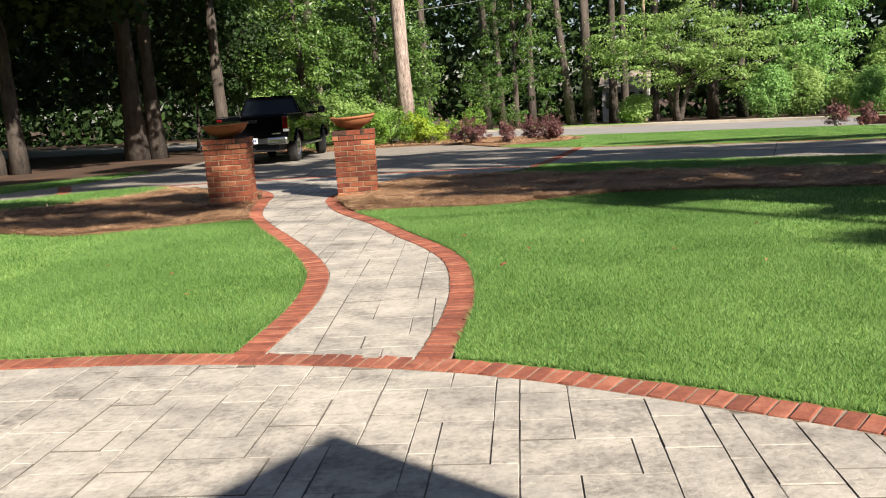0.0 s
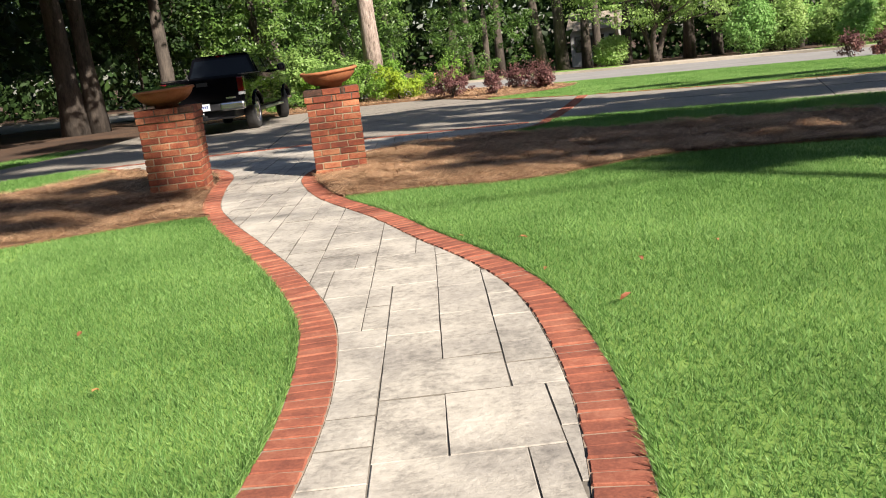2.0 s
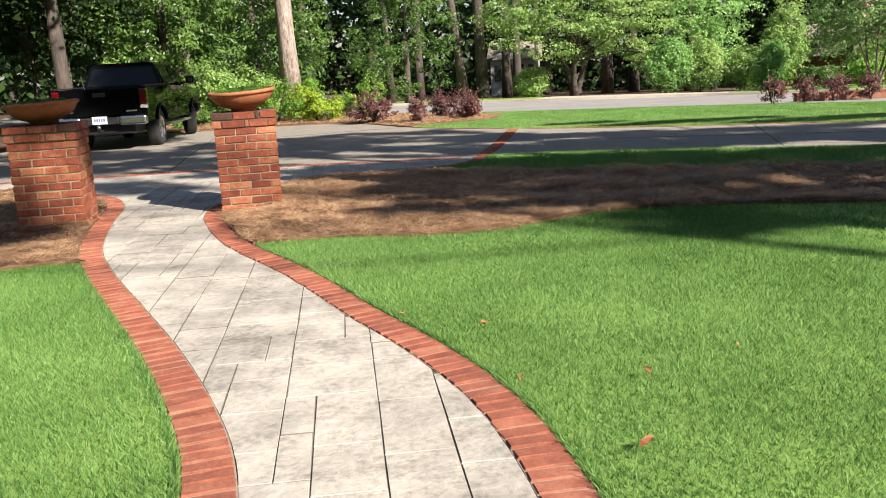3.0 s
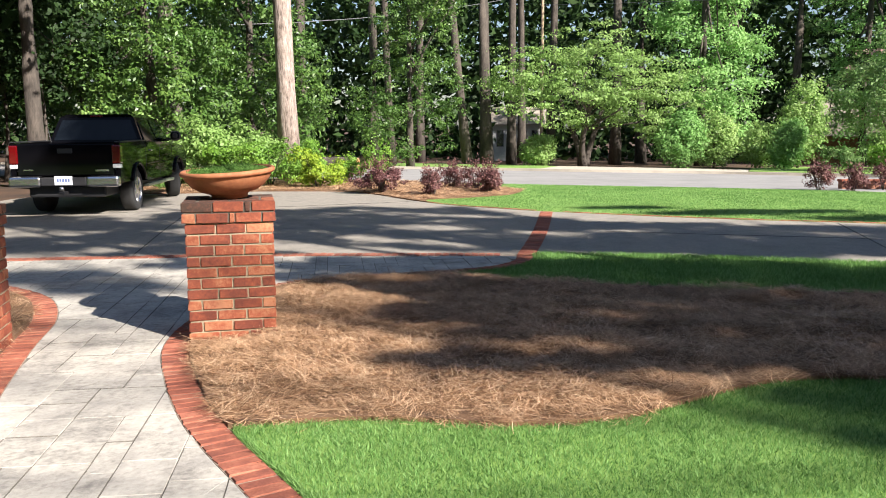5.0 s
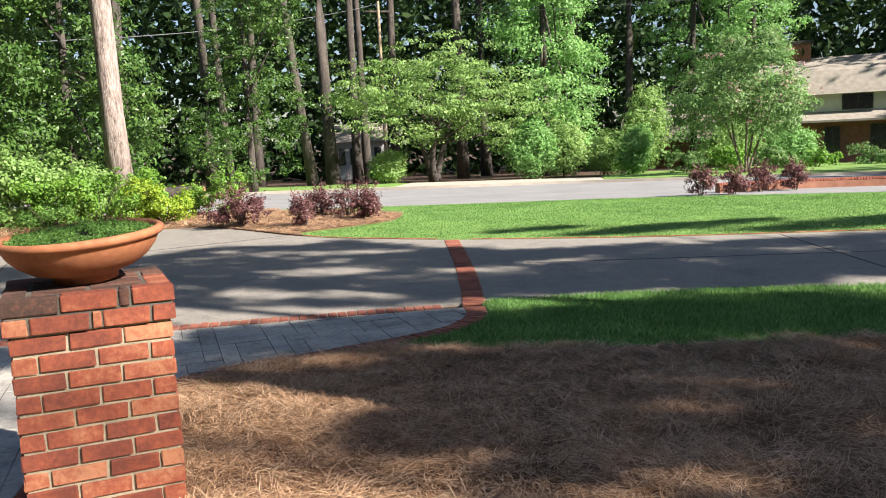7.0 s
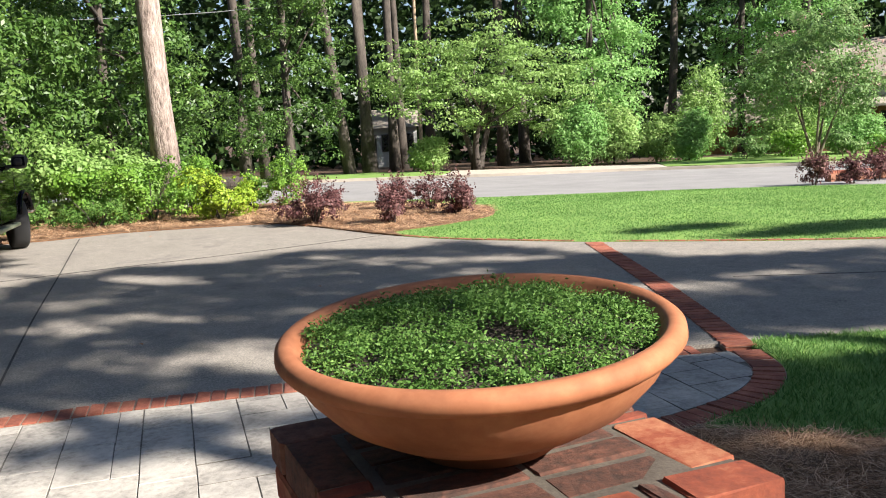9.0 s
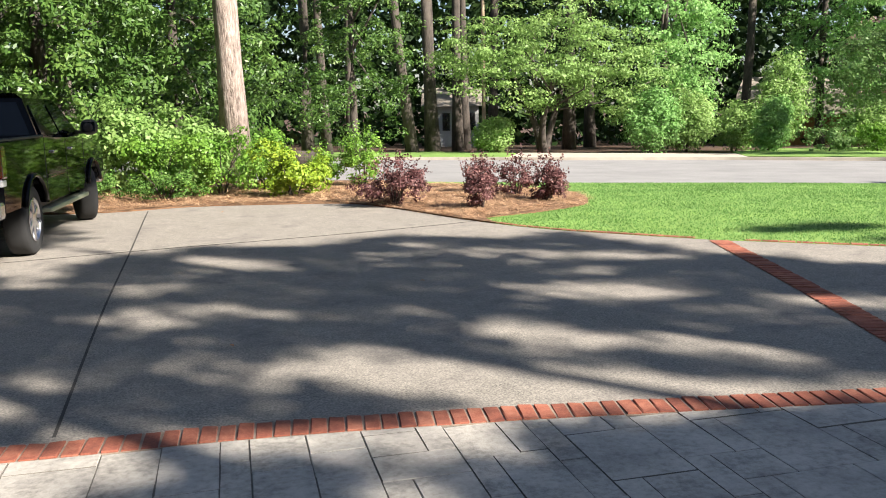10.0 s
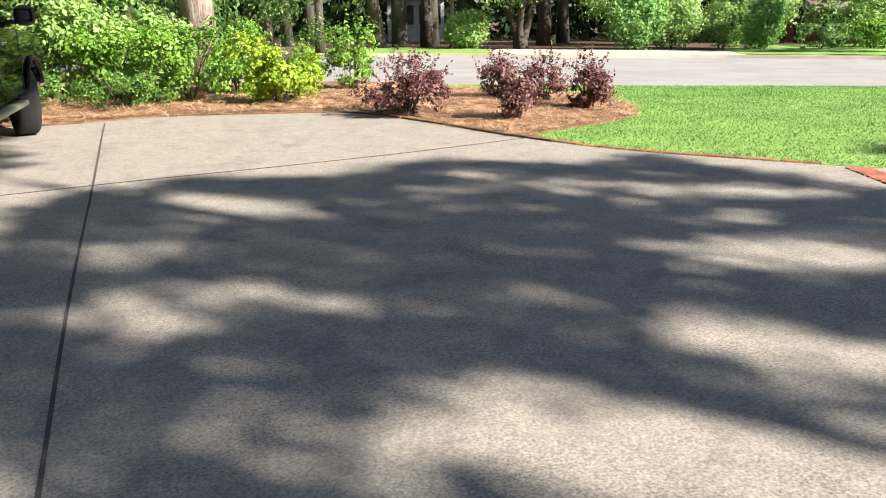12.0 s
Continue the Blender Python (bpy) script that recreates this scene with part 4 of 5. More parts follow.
HW, WB = 1.02, 3.55
for s in (-1, 1):
    side = [(-1.22, 0.62)] + arch(0, 0.50, 0.62) + [(0.62, 0.60), (0.62, 1.38), (-1.20, 1.36)]
    yz_part("bed_side", side, s * HW, s * (HW - 0.09), M_BLACK, truck, 0.02)
    door = [(0.65, 0.56), (2.94, 0.56), (2.94, 1.30), (0.65, 1.37)]
    yz_part("cab_side", door, s * HW, s * (HW - 0.12), M_BLACK, truck, 0.025)
    wing = [(2.96, 0.60)] + arch(WB, 0.50, 0.62) + [(4.42, 0.66), (4.46, 1.05), (4.2, 1.20), (2.96, 1.30)]
    yz_part("front_wing", wing, s * HW, s * (HW - 0.14), M_BLACK, truck, 0.025)
    # flared arches
    for cy in (0, WB):
        bm = bmesh.new()
        pts = [(s * (HW + 0.012), cy + 0.515 * math.cos(a), 0.43 + 0.515 * math.sin(a)) for a in np.linspace(0.35, math.pi - 0.35, 13)]
        add_tube(bm, pts, [0.032] * 13, 8)
        part("wheel_arch_flare", bm, M_BLACK, truck, smooth=True)
    lamp = box("tail_light", (s * 0.87, s * (HW + 0.012), -1.245, -1.06, 0.98, 1.33) if s > 0 else (s * (HW + 0.012), s * 0.87, -1.245, -1.06, 0.98, 1.33), M_RED, truck, 0.025, "red tail light with clear lower lens")
    x0, x1 = sorted((s * 0.88, s * (HW + 0.006)))
    box("reversing_lens", (x0, x1, -1.252, -1.10, 0.90, 0.975), M_WHITE_LENS, lamp, 0.015, "clear lens")
    x0, x1 = sorted((s * 0.42, s * 1.02))
    box("rear_bumper_end", (x0, x1, -1.40, -1.20, 0.56, 0.76), M_CHROME, truck, 0.045, "chrome bumper end")
    # side windows, seams and handles
    for y0, y1, nm in ((0.80, 1.74, "rear_side_window"), (1.83, 2.86, "front_side_window")):
        bm = bmesh.new()
        q = lambda y, f: (s * (0.965 - 0.195 * f + 0.004), y, 1.36 + 0.46 * f)
        vs = [bm.verts.new(p) for p in (q(y0, 0.06), q(y1, 0.06), q(y1 - (0.38 if y1 > 2.5 else 0.03), 0.9), q(y0 + 0.12 * (y0 < 1.5), 0.9))]
        f = bm.faces.new(vs if s > 0 else vs[::-1])
        r = bmesh.ops.extrude_face_region(bm, geom=[f])
        bmesh.ops.translate(bm, verts=[v for v in r["geom"] if isinstance(v, bmesh.types.BMVert)], vec=(s * 0.012, 0, 0.003))
        part(nm, bm, M_GLASS, truck)
    for y in (0.645, 1.79, 2.945):
        box("door_seam", (s * HW - 0.006, s * HW + 0.004, y - 0.004, y + 0.004, 0.60, 1.30), M_TRIM, truck)
    for y in (0.98, 2.02):
        x0, x1 = sorted((s * (HW - 0.01), s * (HW + 0.035)))
        box("door_handle", (x0, x1, y, y + 0.20, 1.16, 1.195), M_CHROME, truck, 0.01, "chrome door handle")
    x0, x1 = sorted((s * (HW + 0.02), s * (HW + 0.27)))
    mirror = box("wing_mirror", (x0, x1, 2.70, 2.88, 1.34, 1.57), M_TRIM, truck, 0.088)
    box("mirror_arm", (s * 1.01 - 0.08, s * 1.01 + 0.08, 2.77, 2.83, 1.36, 1.41), M_TRIM, mirror)
    box("mirror_glass", (x0 + 0.03, x1 - 0.03, 2.712, 2.721, 1.39, 1.53), M_GLASS, mirror)
    x0, x1 = sorted((s * 0.86, s * 1.06))
    box("running_board", (x0, x1, 0.62, 2.92, 0.43, 0.49), M_BOARD, truck, 0.02)
    # wheels
    for cy in (0.0, WB):
        wh = new("wheel")
        wh.parent = truck
        wh.matrix_local = pose(s * 0.86, cy, 0.415, 0, 0, 22 if cy else 0) @ pose(0, 0, 0, 0, 90 * s, 0)
        bm = bmesh.new()
        add_lathe(bm, [(0.26, -0.13), (0.385, -0.13), (0.408, -0.11), (0.415, -0.06), (0.415, 0.06), (0.408, 0.11), (0.385, 0.13), (0.27, 0.13), (0.255, 0.09)], 36)
        part("tyre", bm, M_TYRE, wh, smooth=True)
        bm = bmesh.new()
        add_lathe(bm, [(0.02, 0.085), (0.245, 0.085), (0.262, 0.132), (0.25, 0.137), (0.232, 0.10), (0.10, 0.096), (0.075, 0.125), (0.02, 0.128)], 36)
        for k in range(6):
            add_box(bm, 0.07, 0.24, -0.035, 0.035, 0.096, 0.125, 0.008, pose(0, 0, 0, 0, 0, 60 * k))
        part("rim", bm, M_CHROME, wh, "chrome wheel rim")
for s in (-1, 1):
    x0, x1 = sorted((s * (HW - 0.10), s * (HW + 0.004)))
    box("bed_rail_cap", (x0, x1, -1.19, 0.62, 1.375, 1.40), M_TRIM, truck, 0.008, "black plastic rail cap")
    x0, x1 = sorted((s * (HW - 0.01), s * (HW + 0.012)))
    box("side_moulding", (x0, x1, 0.68, 2.92, 0.86, 0.91), M_BLACK, truck, 0.008)
    x0, x1 = sorted((s * 0.80, s * 0.93))
    box("window_sill_trim", (x0, x1, 0.75, 2.90, 1.335, 1.352), M_CHROME, truck, 0.004, "thin bright trim")
box("tailgate", (-0.90, 0.90, -1.22, -1.13, 0.76, 1.36), M_BLACK, truck, 0.025)
box("tailgate_handle", (-0.14, 0.14, -1.232, -1.215, 1.18, 1.27), M_TRIM, truck, 0.008)
box("tailgate_badge", (-0.78, -0.60, -1.226, -1.217, 0.86, 0.885), M_CHROME, truck)
box("tailgate_badge", (0.55, 0.80, -1.226, -1.217, 0.84, 0.875), M_CHROME, truck)
box("bed_floor", (-0.93, 0.93, -1.13, 0.62, 0.80, 0.86), M_TRIM, truck)
box("bed_front", (-0.93, 0.93, 0.56, 0.62, 0.86, 1.36), M_BLACK, truck, 0.01)
for s in (-1, 1):
    x0, x1 = sorted((s * 0.62, s * 0.93))
    box("wheel_housing", (x0, x1, -0.52, 0.52, 0.86, 1.02), M_TRIM, truck, 0.03)
box("rear_bumper_step", (-0.42, 0.42, -1.38, -1.20, 0.58, 0.74), M_TRIM, truck, 0.02)
plate = box("number_plate", (-0.165, 0.165, -1.395, -1.383, 0.60, 0.765), M_PLATE, truck, 0.004, "white number plate")
for k in range(5):
    box("plate_mark", (-0.12 + k * 0.05, -0.085 + k * 0.05, -1.399, -1.393, 0.655, 0.72), M_PLATE_INK, plate)
box("hitch", (-0.05, 0.05, -1.52, -1.30, 0.42, 0.48), M_TRIM, truck, 0.01)
bm = bmesh.new()
bmesh.ops.create_uvsphere(bm, u_segments=14, v_segments=8, radius=0.045, matrix=pose(0, -1.5, 0.53))
part("hitch_ball", bm, M_CHROME, truck, smooth=True)
box("under_body", (-0.72, 0.72, -1.2, 4.3, 0.36, 0.60), M_TRIM, truck, 0.04)
box("cab_floor", (-0.90, 0.90, 0.66, 2.96, 0.56, 1.30), M_TRIM, truck)
hood = [(2.96, 0.7), (4.30, 0.7), (4.40, 1.05), (4.15, 1.19), (2.96, 1.30)]
yz_part("bonnet", hood, -0.90, 0.90, M_BLACK, truck, 0.03)
box("front_bumper", (-1.0, 1.0, 4.36, 4.58, 0.52, 0.74), M_CHROME, truck, 0.05)
box("grille", (-0.7, 0.7, 4.40, 4.46, 0.76, 1.04), M_CHROME, truck, 0.02)
bm = bmesh.new()
lo = [(-0.965, 0.66), (0.965, 0.66), (0.965, 3.05), (-0.965, 3.05)]
hi = [(-0.76, 0.80), (0.76, 0.80), (0.76, 2.36), (-0.76, 2.36)]
vl = [bm.verts.new((x, y, 1.33)) for x, y in lo]
vh = [bm.verts.new((x, y, 1.86)) for x, y in hi]
vt = [bm.verts.new((x * 0.86, 1.58 + (y - 1.58) * 0.86, 1.925)) for x, y in hi]
for a_, b_ in ((vl, vh), (vh, vt)):
    for i in range(4):
        bm.faces.new((a_[i], a_[(i + 1) % 4], b_[(i + 1) % 4], b_[i]))
bm.faces.new(vl[::-1])
bm.faces.new(vt)
bmesh.ops.bevel(bm, geom=[e for e in bm.edges if e.calc_face_angle(0) > 0.3], offset=0.03, segments=2, affect="EDGES")
part("cab_roof", bm, M_BLACK, truck)


def slanted_pane(name, z0, z1, y0, y1, w0, w1, d):
    bm = bmesh.new()
    vs = [bm.verts.new(p) for p in ((-w0, y0, z0), (w0, y0, z0), (w1, y1, z1), (-w1, y1, z1))]
    f = bm.faces.new(vs)
    r = bmesh.ops.extrude_face_region(bm, geom=[f])
    bmesh.ops.translate(bm, verts=[v for v in r["geom"] if isinstance(v, bmesh.types.BMVert)], vec=(0, d, 0))
    part(name, bm, M_GLASS, truck)


slanted_pane("rear_window", 1.40, 1.81, 0.668, 0.778, 0.86, 0.70, 0.02)
slanted_pane("windscreen", 1.38, 1.82, 2.975, 2.44, 0.88, 0.70, -0.02)
box("brake_light", (-0.13, 0.13, 0.79, 0.85, 1.868, 1.905), M_RED, truck, 0.008)
bm = bmesh.new()
add_tube(bm, [(-0.90, 0.60, 1.36), (-0.93, 0.55, 1.66)], [0.016, 0.012], 6)
part("bed_rail_post", bm, M_CHROME, truck)

# ---- house across the street ----
M_SIDING = mat("pale_siding", (0.42, 0.40, 0.35), (0.54, 0.51, 0.45), 2, 30, 0.8, 0.1)
M_ROOF = mat("roof_shingles", (0.22, 0.19, 0.155), (0.40, 0.35, 0.29), 3, 20, 0.9, 0.5, 0.02)
M_HBRICK = mat("house_brick", (0.20, 0.085, 0.05), (0.36, 0.17, 0.105), 4, 25, 0.9, 0.3)
M_DARKWIN = plain("dark_window", (0.012, 0.014, 0.016), 0.12)
M_FRAME = plain("dark_frame", (0.05, 0.045, 0.04), 0.6)
M_DOOR = plain("wooden_door", (0.16, 0.06, 0.03), 0.5)
across = new("house")
across.matrix_world = pose(42.6, 66.1, -1.65, 0, 0, -40)
tagged(across, "brick house with steep shingled roof and dormer storey", "house")


def roof_prism(name, x0, x1, prof, parent, material, m=None):
    """A roof with the profile (depth, height) swept along x."""
    bm = bmesh.new()
    a = [bm.verts.new((x0, y, z)) for y, z in prof]
    b = [bm.verts.new((x1, y, z)) for y, z in prof]
    bm.faces.new(a)
    bm.faces.new(b[::-1])
    for i in range(len(prof)):
        j = (i + 1) % len(prof)
        bm.faces.new((a[i], b[i], b[j], a[j]))
    return part(name, bm, material, parent)


box("ground_floor_wall", (-1.0, 8.2, 0.0, 8.0, -0.3, 3.3), M_HBRICK, across)
box("upper_wall", (-1.0, 8.2, 0.25, 7.75, 3.3, 5.4), M_SIDING, across)
roof_prism("roof", -1.3, 8.6, [(-0.5, 5.2), (0.9, 7.0), (4.0, 8.2), (7.1, 7.0), (8.5, 5.2), (8.3, 5.2), (-0.3, 5.2)], across, M_ROOF)
roof_prism("porch_roof", -1.3, 8.5, [(-1.3, 3.15), (-1.3, 3.3), (0.3, 3.95), (0.3, 3.15)], across, M_ROOF)
roof_prism("gable_wall", 8.2, 8.42, [(0.2, 3.2), (-0.2, 5.2), (0.9, 6.9), (4.0, 8.1), (7.1, 6.9), (8.0, 5.2), (7.8, 3.2)], across, M_SIDING)
ch = box("chimney", (0.6, 2.4, 3.4, 4.6, 7.0, 9.3), M_HBRICK, across)
box("chimney_cap", (0.4, 2.6, 3.2, 4.8, 9.3, 9.55), M_FRAME, ch)
for x, z0, z1, w, y in ((5.6, 4.0, 5.15, 2.1, 0.25), (3.9, 0.9, 2.8, 1.1, 0.0), (7.1, 0.9, 2.9, 1.3, 0.0), (-3.8, 0.9, 2.2, 1.3, 0.3)):
    w_ = box("window", (x - w / 2, x + w / 2, y - 0.06, y + 0.1, z0, z1), M_FRAME, across)
    for k in range(2):
        xa = x - w / 2 + 0.07 + k * (w / 2 - 0.03)
        box("pane", (xa, xa + w / 2 - 0.11, y - 0.075, y - 0.062, z0 + 0.07, z1 - 0.07), M_DARKWIN, w_)
d_ = box("front_door", (0.3, 1.3, -0.07, 0.05, 0.2, 2.4), M_DOOR, across)
for x in (-0.05, 1.5):
    box("sidelight", (x, x + 0.16, -0.07, 0.05, 0.4, 2.3), M_WHITE_LENS, across)
for k in range(3):
    box("step", (-0.2, 1.8, -1.6 + 0.35 * k, -1.2 + 0.35 * k, -0.3, -0.05 + 0.16 * k), M_HBRICK, across)
for x in (-0.5, 1.9):
    box("porch_pier", (x, x + 0.5, -1.7, -1.2, -0.3, 0.75), M_HBRICK, across)
box("drainpipe", (8.0, 8.1, -0.1, 0.0, 2.9, 5.2), M_SIDING, across)
box("wing_wall", (-11.5, -1.0, 0.3, 7.0, -0.3, 2.4), M_HBRICK, across)
roof_prism("wing_roof", -11.9, -1.0, [(-0.3, 2.3), (0.5, 3.9), (3.6, 5.2), (6.8, 3.9), (7.4, 2.3)], across, M_ROOF)
for k, (x, y, w, h) in enumerate([(26.5, 53.5, 2.6, 1.5), (29.2, 53.0, 3.0, 1.9), (32.0, 52.6, 2.6, 1.6), (34.5, 52.2, 2.4, 1.2), (39.5, 53.5, 3.0, 1.5), (43.5, 50.5, 3.4, 1.6), (46.5, 50.0, 2.6, 1.5)]):
    shrub("foundation_shrub", x, y, w, h, M_BUSH if k % 2 else M_CRAPE, "clipped green shrub by the house across", 150 + k, 0.14, 300, 13, "shrubs by the house across", 0.16)
# dark spreading tree beside the house
broad_tree("yard_tree", 50.0, 55.5, "dark spreading tree beside the house across", "tree", 6.5, [(0, 0, 4.6, 3.4, 3, 1.6), (-2, 0, 4.2, 2.6, 2, 1.3), (1.5, 0, 5.6, 3, 2, 1.5)], 700, 15, 0.3, 0.24, M_SHADEDLEAF, M_DARK_BARK, 0.14, 3.6, 6, 1, 160, 0.3, 0.55, 0.35)

# low brick wall by the street
WALL_LINE = spline([(14.2, 32.6), (16.5, 32.7), (19.5, 31.6), (24, 29.0)], 0.25)
low_wall = new("low_brick_wall")
low_wall.matrix_world = pose(WALL_LINE[0][0], WALL_LINE[0][1], float(terrain(*WALL_LINE[0])))
tagged(low_wall, "low curved red brick wall with a soldier course", "wall")
bm = bmesh.new()
for a_, b_ in zip(WALL_LINE, WALL_LINE[1:]):
    ang_ = math.degrees(math.atan2(b_[1] - a_[1], b_[0] - a_[0]))
    l_ = np.linalg.norm(b_ - a_)
    z_ = float(terrain(*a_)) - float(terrain(*WALL_LINE[0]))
    add_box(bm, 0, l_, -0.11, 0.11, -0.2, 0.20, 0, pose(a_[0] - WALL_LINE[0][0], a_[1] - WALL_LINE[0][1], z_, 0, 0, ang_))
part("wall_body", bm, M_HBRICK, low_wall)
fine = spline([tuple(p) for p in WALL_LINE[::4]], 0.085)
for a_, b_ in zip(fine, fine[1:]):
    ang_ = math.degrees(math.atan2(b_[1] - a_[1], b_[0] - a_[0]))
    z_ = float(terrain(*a_)) - float(terrain(*WALL_LINE[0]))
    brick_piece(low_wall, 0.07, 0.24, 0.07, pose(a_[0] - WALL_LINE[0][0], a_[1] - WALL_LINE[0][1], z_ + 0.236, 0, 0, ang_), M_PAVER)

# overhead cables
M_CABLE = plain("cable", (0.16, 0.16, 0.17), 0.6)
POLE = (13.6, 73.0)
pole = thing("utility_pole", *POLE, "wooden utility pole across the street", "pole")
bm = bmesh.new()
add_tube(bm, [(0, 0, -0.3), (0, 0, 13.0)], [0.15, 0.11], 12)
part("post", bm, mat("pole_wood", (0.30, 0.22, 0.14), (0.46, 0.36, 0.25), 4, 30, 0.9, 0.4), pole)
box("cross_arm", (-1.0, 1.0, -0.06, 0.06, 12.2, 12.32), M_DARK_BARK, pole)
for nm, pts in (("overhead_cable", [(13.6, 73.0, 11.6), (-6, 48.5, 6.3), (-24, 40, 6.6)]), ("overhead_cable", [(13.6, 73.0, 13.0), (32, 44, 9.4), (52, 30, 10.0)]), ("overhead_cable", [(13.6, 73.0, 10.6), (32, 44, 7.9), (52, 30, 8.4)])):
    bm = bmesh.new()
    a_, b_, c_ = [Vector(p) for p in pts]
    q = [a_ * (1 - t) ** 2 + (b_ * 2 - (a_ + c_) / 2) * 2 * t * (1 - t) + c_ * t * t for t in np.linspace(0, 1, 15)]
    add_tube(bm, q, [0.016] * 15, 5)
    tagged(part(nm, bm, M_CABLE), "thin overhead cable strung from the pole", "cable", "overhead cables")

# ---- house behind the camera ----
M_HOMEWALL = mat("home_brick", (0.24, 0.09, 0.05), (0.42, 0.18, 0.11), 4, 30, 0.9, 0.3)
home = new("house")
home.matrix_world = pose(0, -1.0, 0)
tagged(home, "plain brick house whose porch gable shades the terrace", "house")
box("wall", (-14, 7.0, -8, -0.15, 0, 2.75), M_HOMEWALL, home)
bm = bmesh.new()
vs = [bm.verts.new(p) for p in ((-14.4, 0.1, 2.7), (7.4, 0.1, 2.7), (7.4, -8.4, 2.7), (-14.4, -8.4, 2.7), (-10.5, -4.1, 4.9), (3.5, -4.1, 4.9))]
for f in ((0, 1, 5, 4), (1, 2, 5), (2, 3, 4, 5), (3, 0, 4), (3, 2, 1, 0)):
    bm.faces.new([vs[i] for i in f])
part("roof", bm, M_ROOF, home)
bm = bmesh.new()
# the gable is turned against the wall
apex, along, back = Vector((4.25, 0.1, 4.40)), Vector((0.839, -0.544, 0)), Vector((-0.544, -0.839, 0))
ends = [apex - along * 2.1 - Vector((0, 0, 1.48)), apex + along * 2.1 - Vector((0, 0, 1.48)), apex]
vs = [bm.verts.new(p) for p in ends] + [bm.verts.new(p + back * 4) for p in ends]
for f in ((0, 1, 2), (5, 4, 3), (0, 2, 5, 3), (1, 4, 5, 2), (0, 3, 4, 1)):
    bm.faces.new([vs[i] for i in f])
part("porch_gable", bm, M_ROOF, home)
bm = bmesh.new()
add_box(bm, -0.9, 0.9, 0, 0.05, 0, 2.1, 0.01, pose(4.35, -0.17, 0.02))
part("front_door", bm, M_DOOR, home)

# ---- tall trees that shade the drive ----
def shade_tree(z0, pads, seed, at=None, leaf=0.33, dense=140):
    """A tall pine whose branch pads cast their shade on the ground spots (x, y, half widths)."""
    rg = np.random.default_rng(seed)
    P = np.array(pads, float)
    gx, gy = at or (P[:, 0].mean() + 0.994 * z0, P[:, 1].mean() - 1.098 * z0)
    t = thing("shade_pine", gx, gy, "tall pine with layered branches beyond the lawn", "pine tree", "pines beyond the lawn", z=0.0)
    trunk_part(t, rg, z0 + 3, 0.2, 0.06, (0, 0), M_DARK_BARK, wobble=0.05)
    pts = []
    for x, y, rx, ry in pads:
        z = z0 + rg.uniform(-2.2, 2.2)
        c = np.array([x + 0.994 * z - gx, y - 1.098 * z - gy, z])
        limb(t, (0, 0, z - 1.0), c, 0.05, 0.02, M_DARK_BARK, rg)
        n = int(dense * rx * ry) + 50
        a, r = rg.uniform(0, 6.28, n), np.sqrt(rg.uniform(0, 1, n))
        q = np.stack([c[0] + np.cos(a) * r * rx, c[1] + np.sin(a) * r * ry, c[2] + rg.normal(size=n) * 0.06], axis=1)
        f = rg.normal(size=(n, 5, 3)) * np.array([0.16, 0.10, 0.05])
        pts.append((q[:, None] + f).reshape(-1, 3))
    ob = new("crown", np_mesh("crown", leaf_quads(rg, np.concatenate(pts), leaf, 0.75, 0.3), 4, M_SHADEDLEAF))
    ob.parent = t


def shade_crown(z0, outline, gaps, seed, at, leaf=0.33, dense=50):
    """A tall pine with a wide crown; outline: where its shade falls on the ground; gaps: lit spots (x, y, half length, half width, turn)."""
    rg = np.random.default_rng(seed)
    t = thing("shade_pine", at[0], at[1], "tall pine with layered branches beyond the lawn", "pine tree", "pines beyond the lawn", z=0.0)
    trunk_part(t, rg, z0 + 3, 0.24, 0.07, (0, 0), M_DARK_BARK, wobble=0.05)
    p = scatter(outline, dense, rg)
    keep = np.ones(len(p), bool)
    for x, y, hl, hw, turn in gaps:
        c_, s_ = math.cos(radians(turn)), math.sin(radians(turn))
        u, v = (p[:, 0] - x) * c_ + (p[:, 1] - y) * s_, -(p[:, 0] - x) * s_ + (p[:, 1] - y) * c_
        keep &= (u / (hl + 0.10)) ** 2 + (v / (hw + 0.10)) ** 2 > rg.uniform(0.7, 1.5, len(p))
    thin = np.array([noise.noise((x * 1.3, y * 3.1, seed)) for x, y in p])
    p = p[keep & (thin > -0.40)]
    z = z0 + 2.0 * np.array([noise.noise((x * 0.25, y * 0.25, seed + 0.5)) for x, y in p]) + rg.normal(size=len(p)) * 0.08
    c = np.stack([p[:, 0] + 0.994 * z - at[0], p[:, 1] - 1.098 * z - at[1], z], axis=1)
    for q in c[rg.integers(0, len(c), 9)]:
        limb(t, (0, 0, q[2] - 1.0), q, 0.07, 0.02, M_DARK_BARK, rg)
    f = rg.normal(size=(len(c), 5, 3)) * np.array([0.16, 0.11, 0.05])
    ob = new("crown", np_mesh("crown", leaf_quads(rg, (c[:, None] + f).reshape(-1, 3), leaf, 0.75, 0.3), 4, M_SHADEDLEAF))
    ob.parent = t


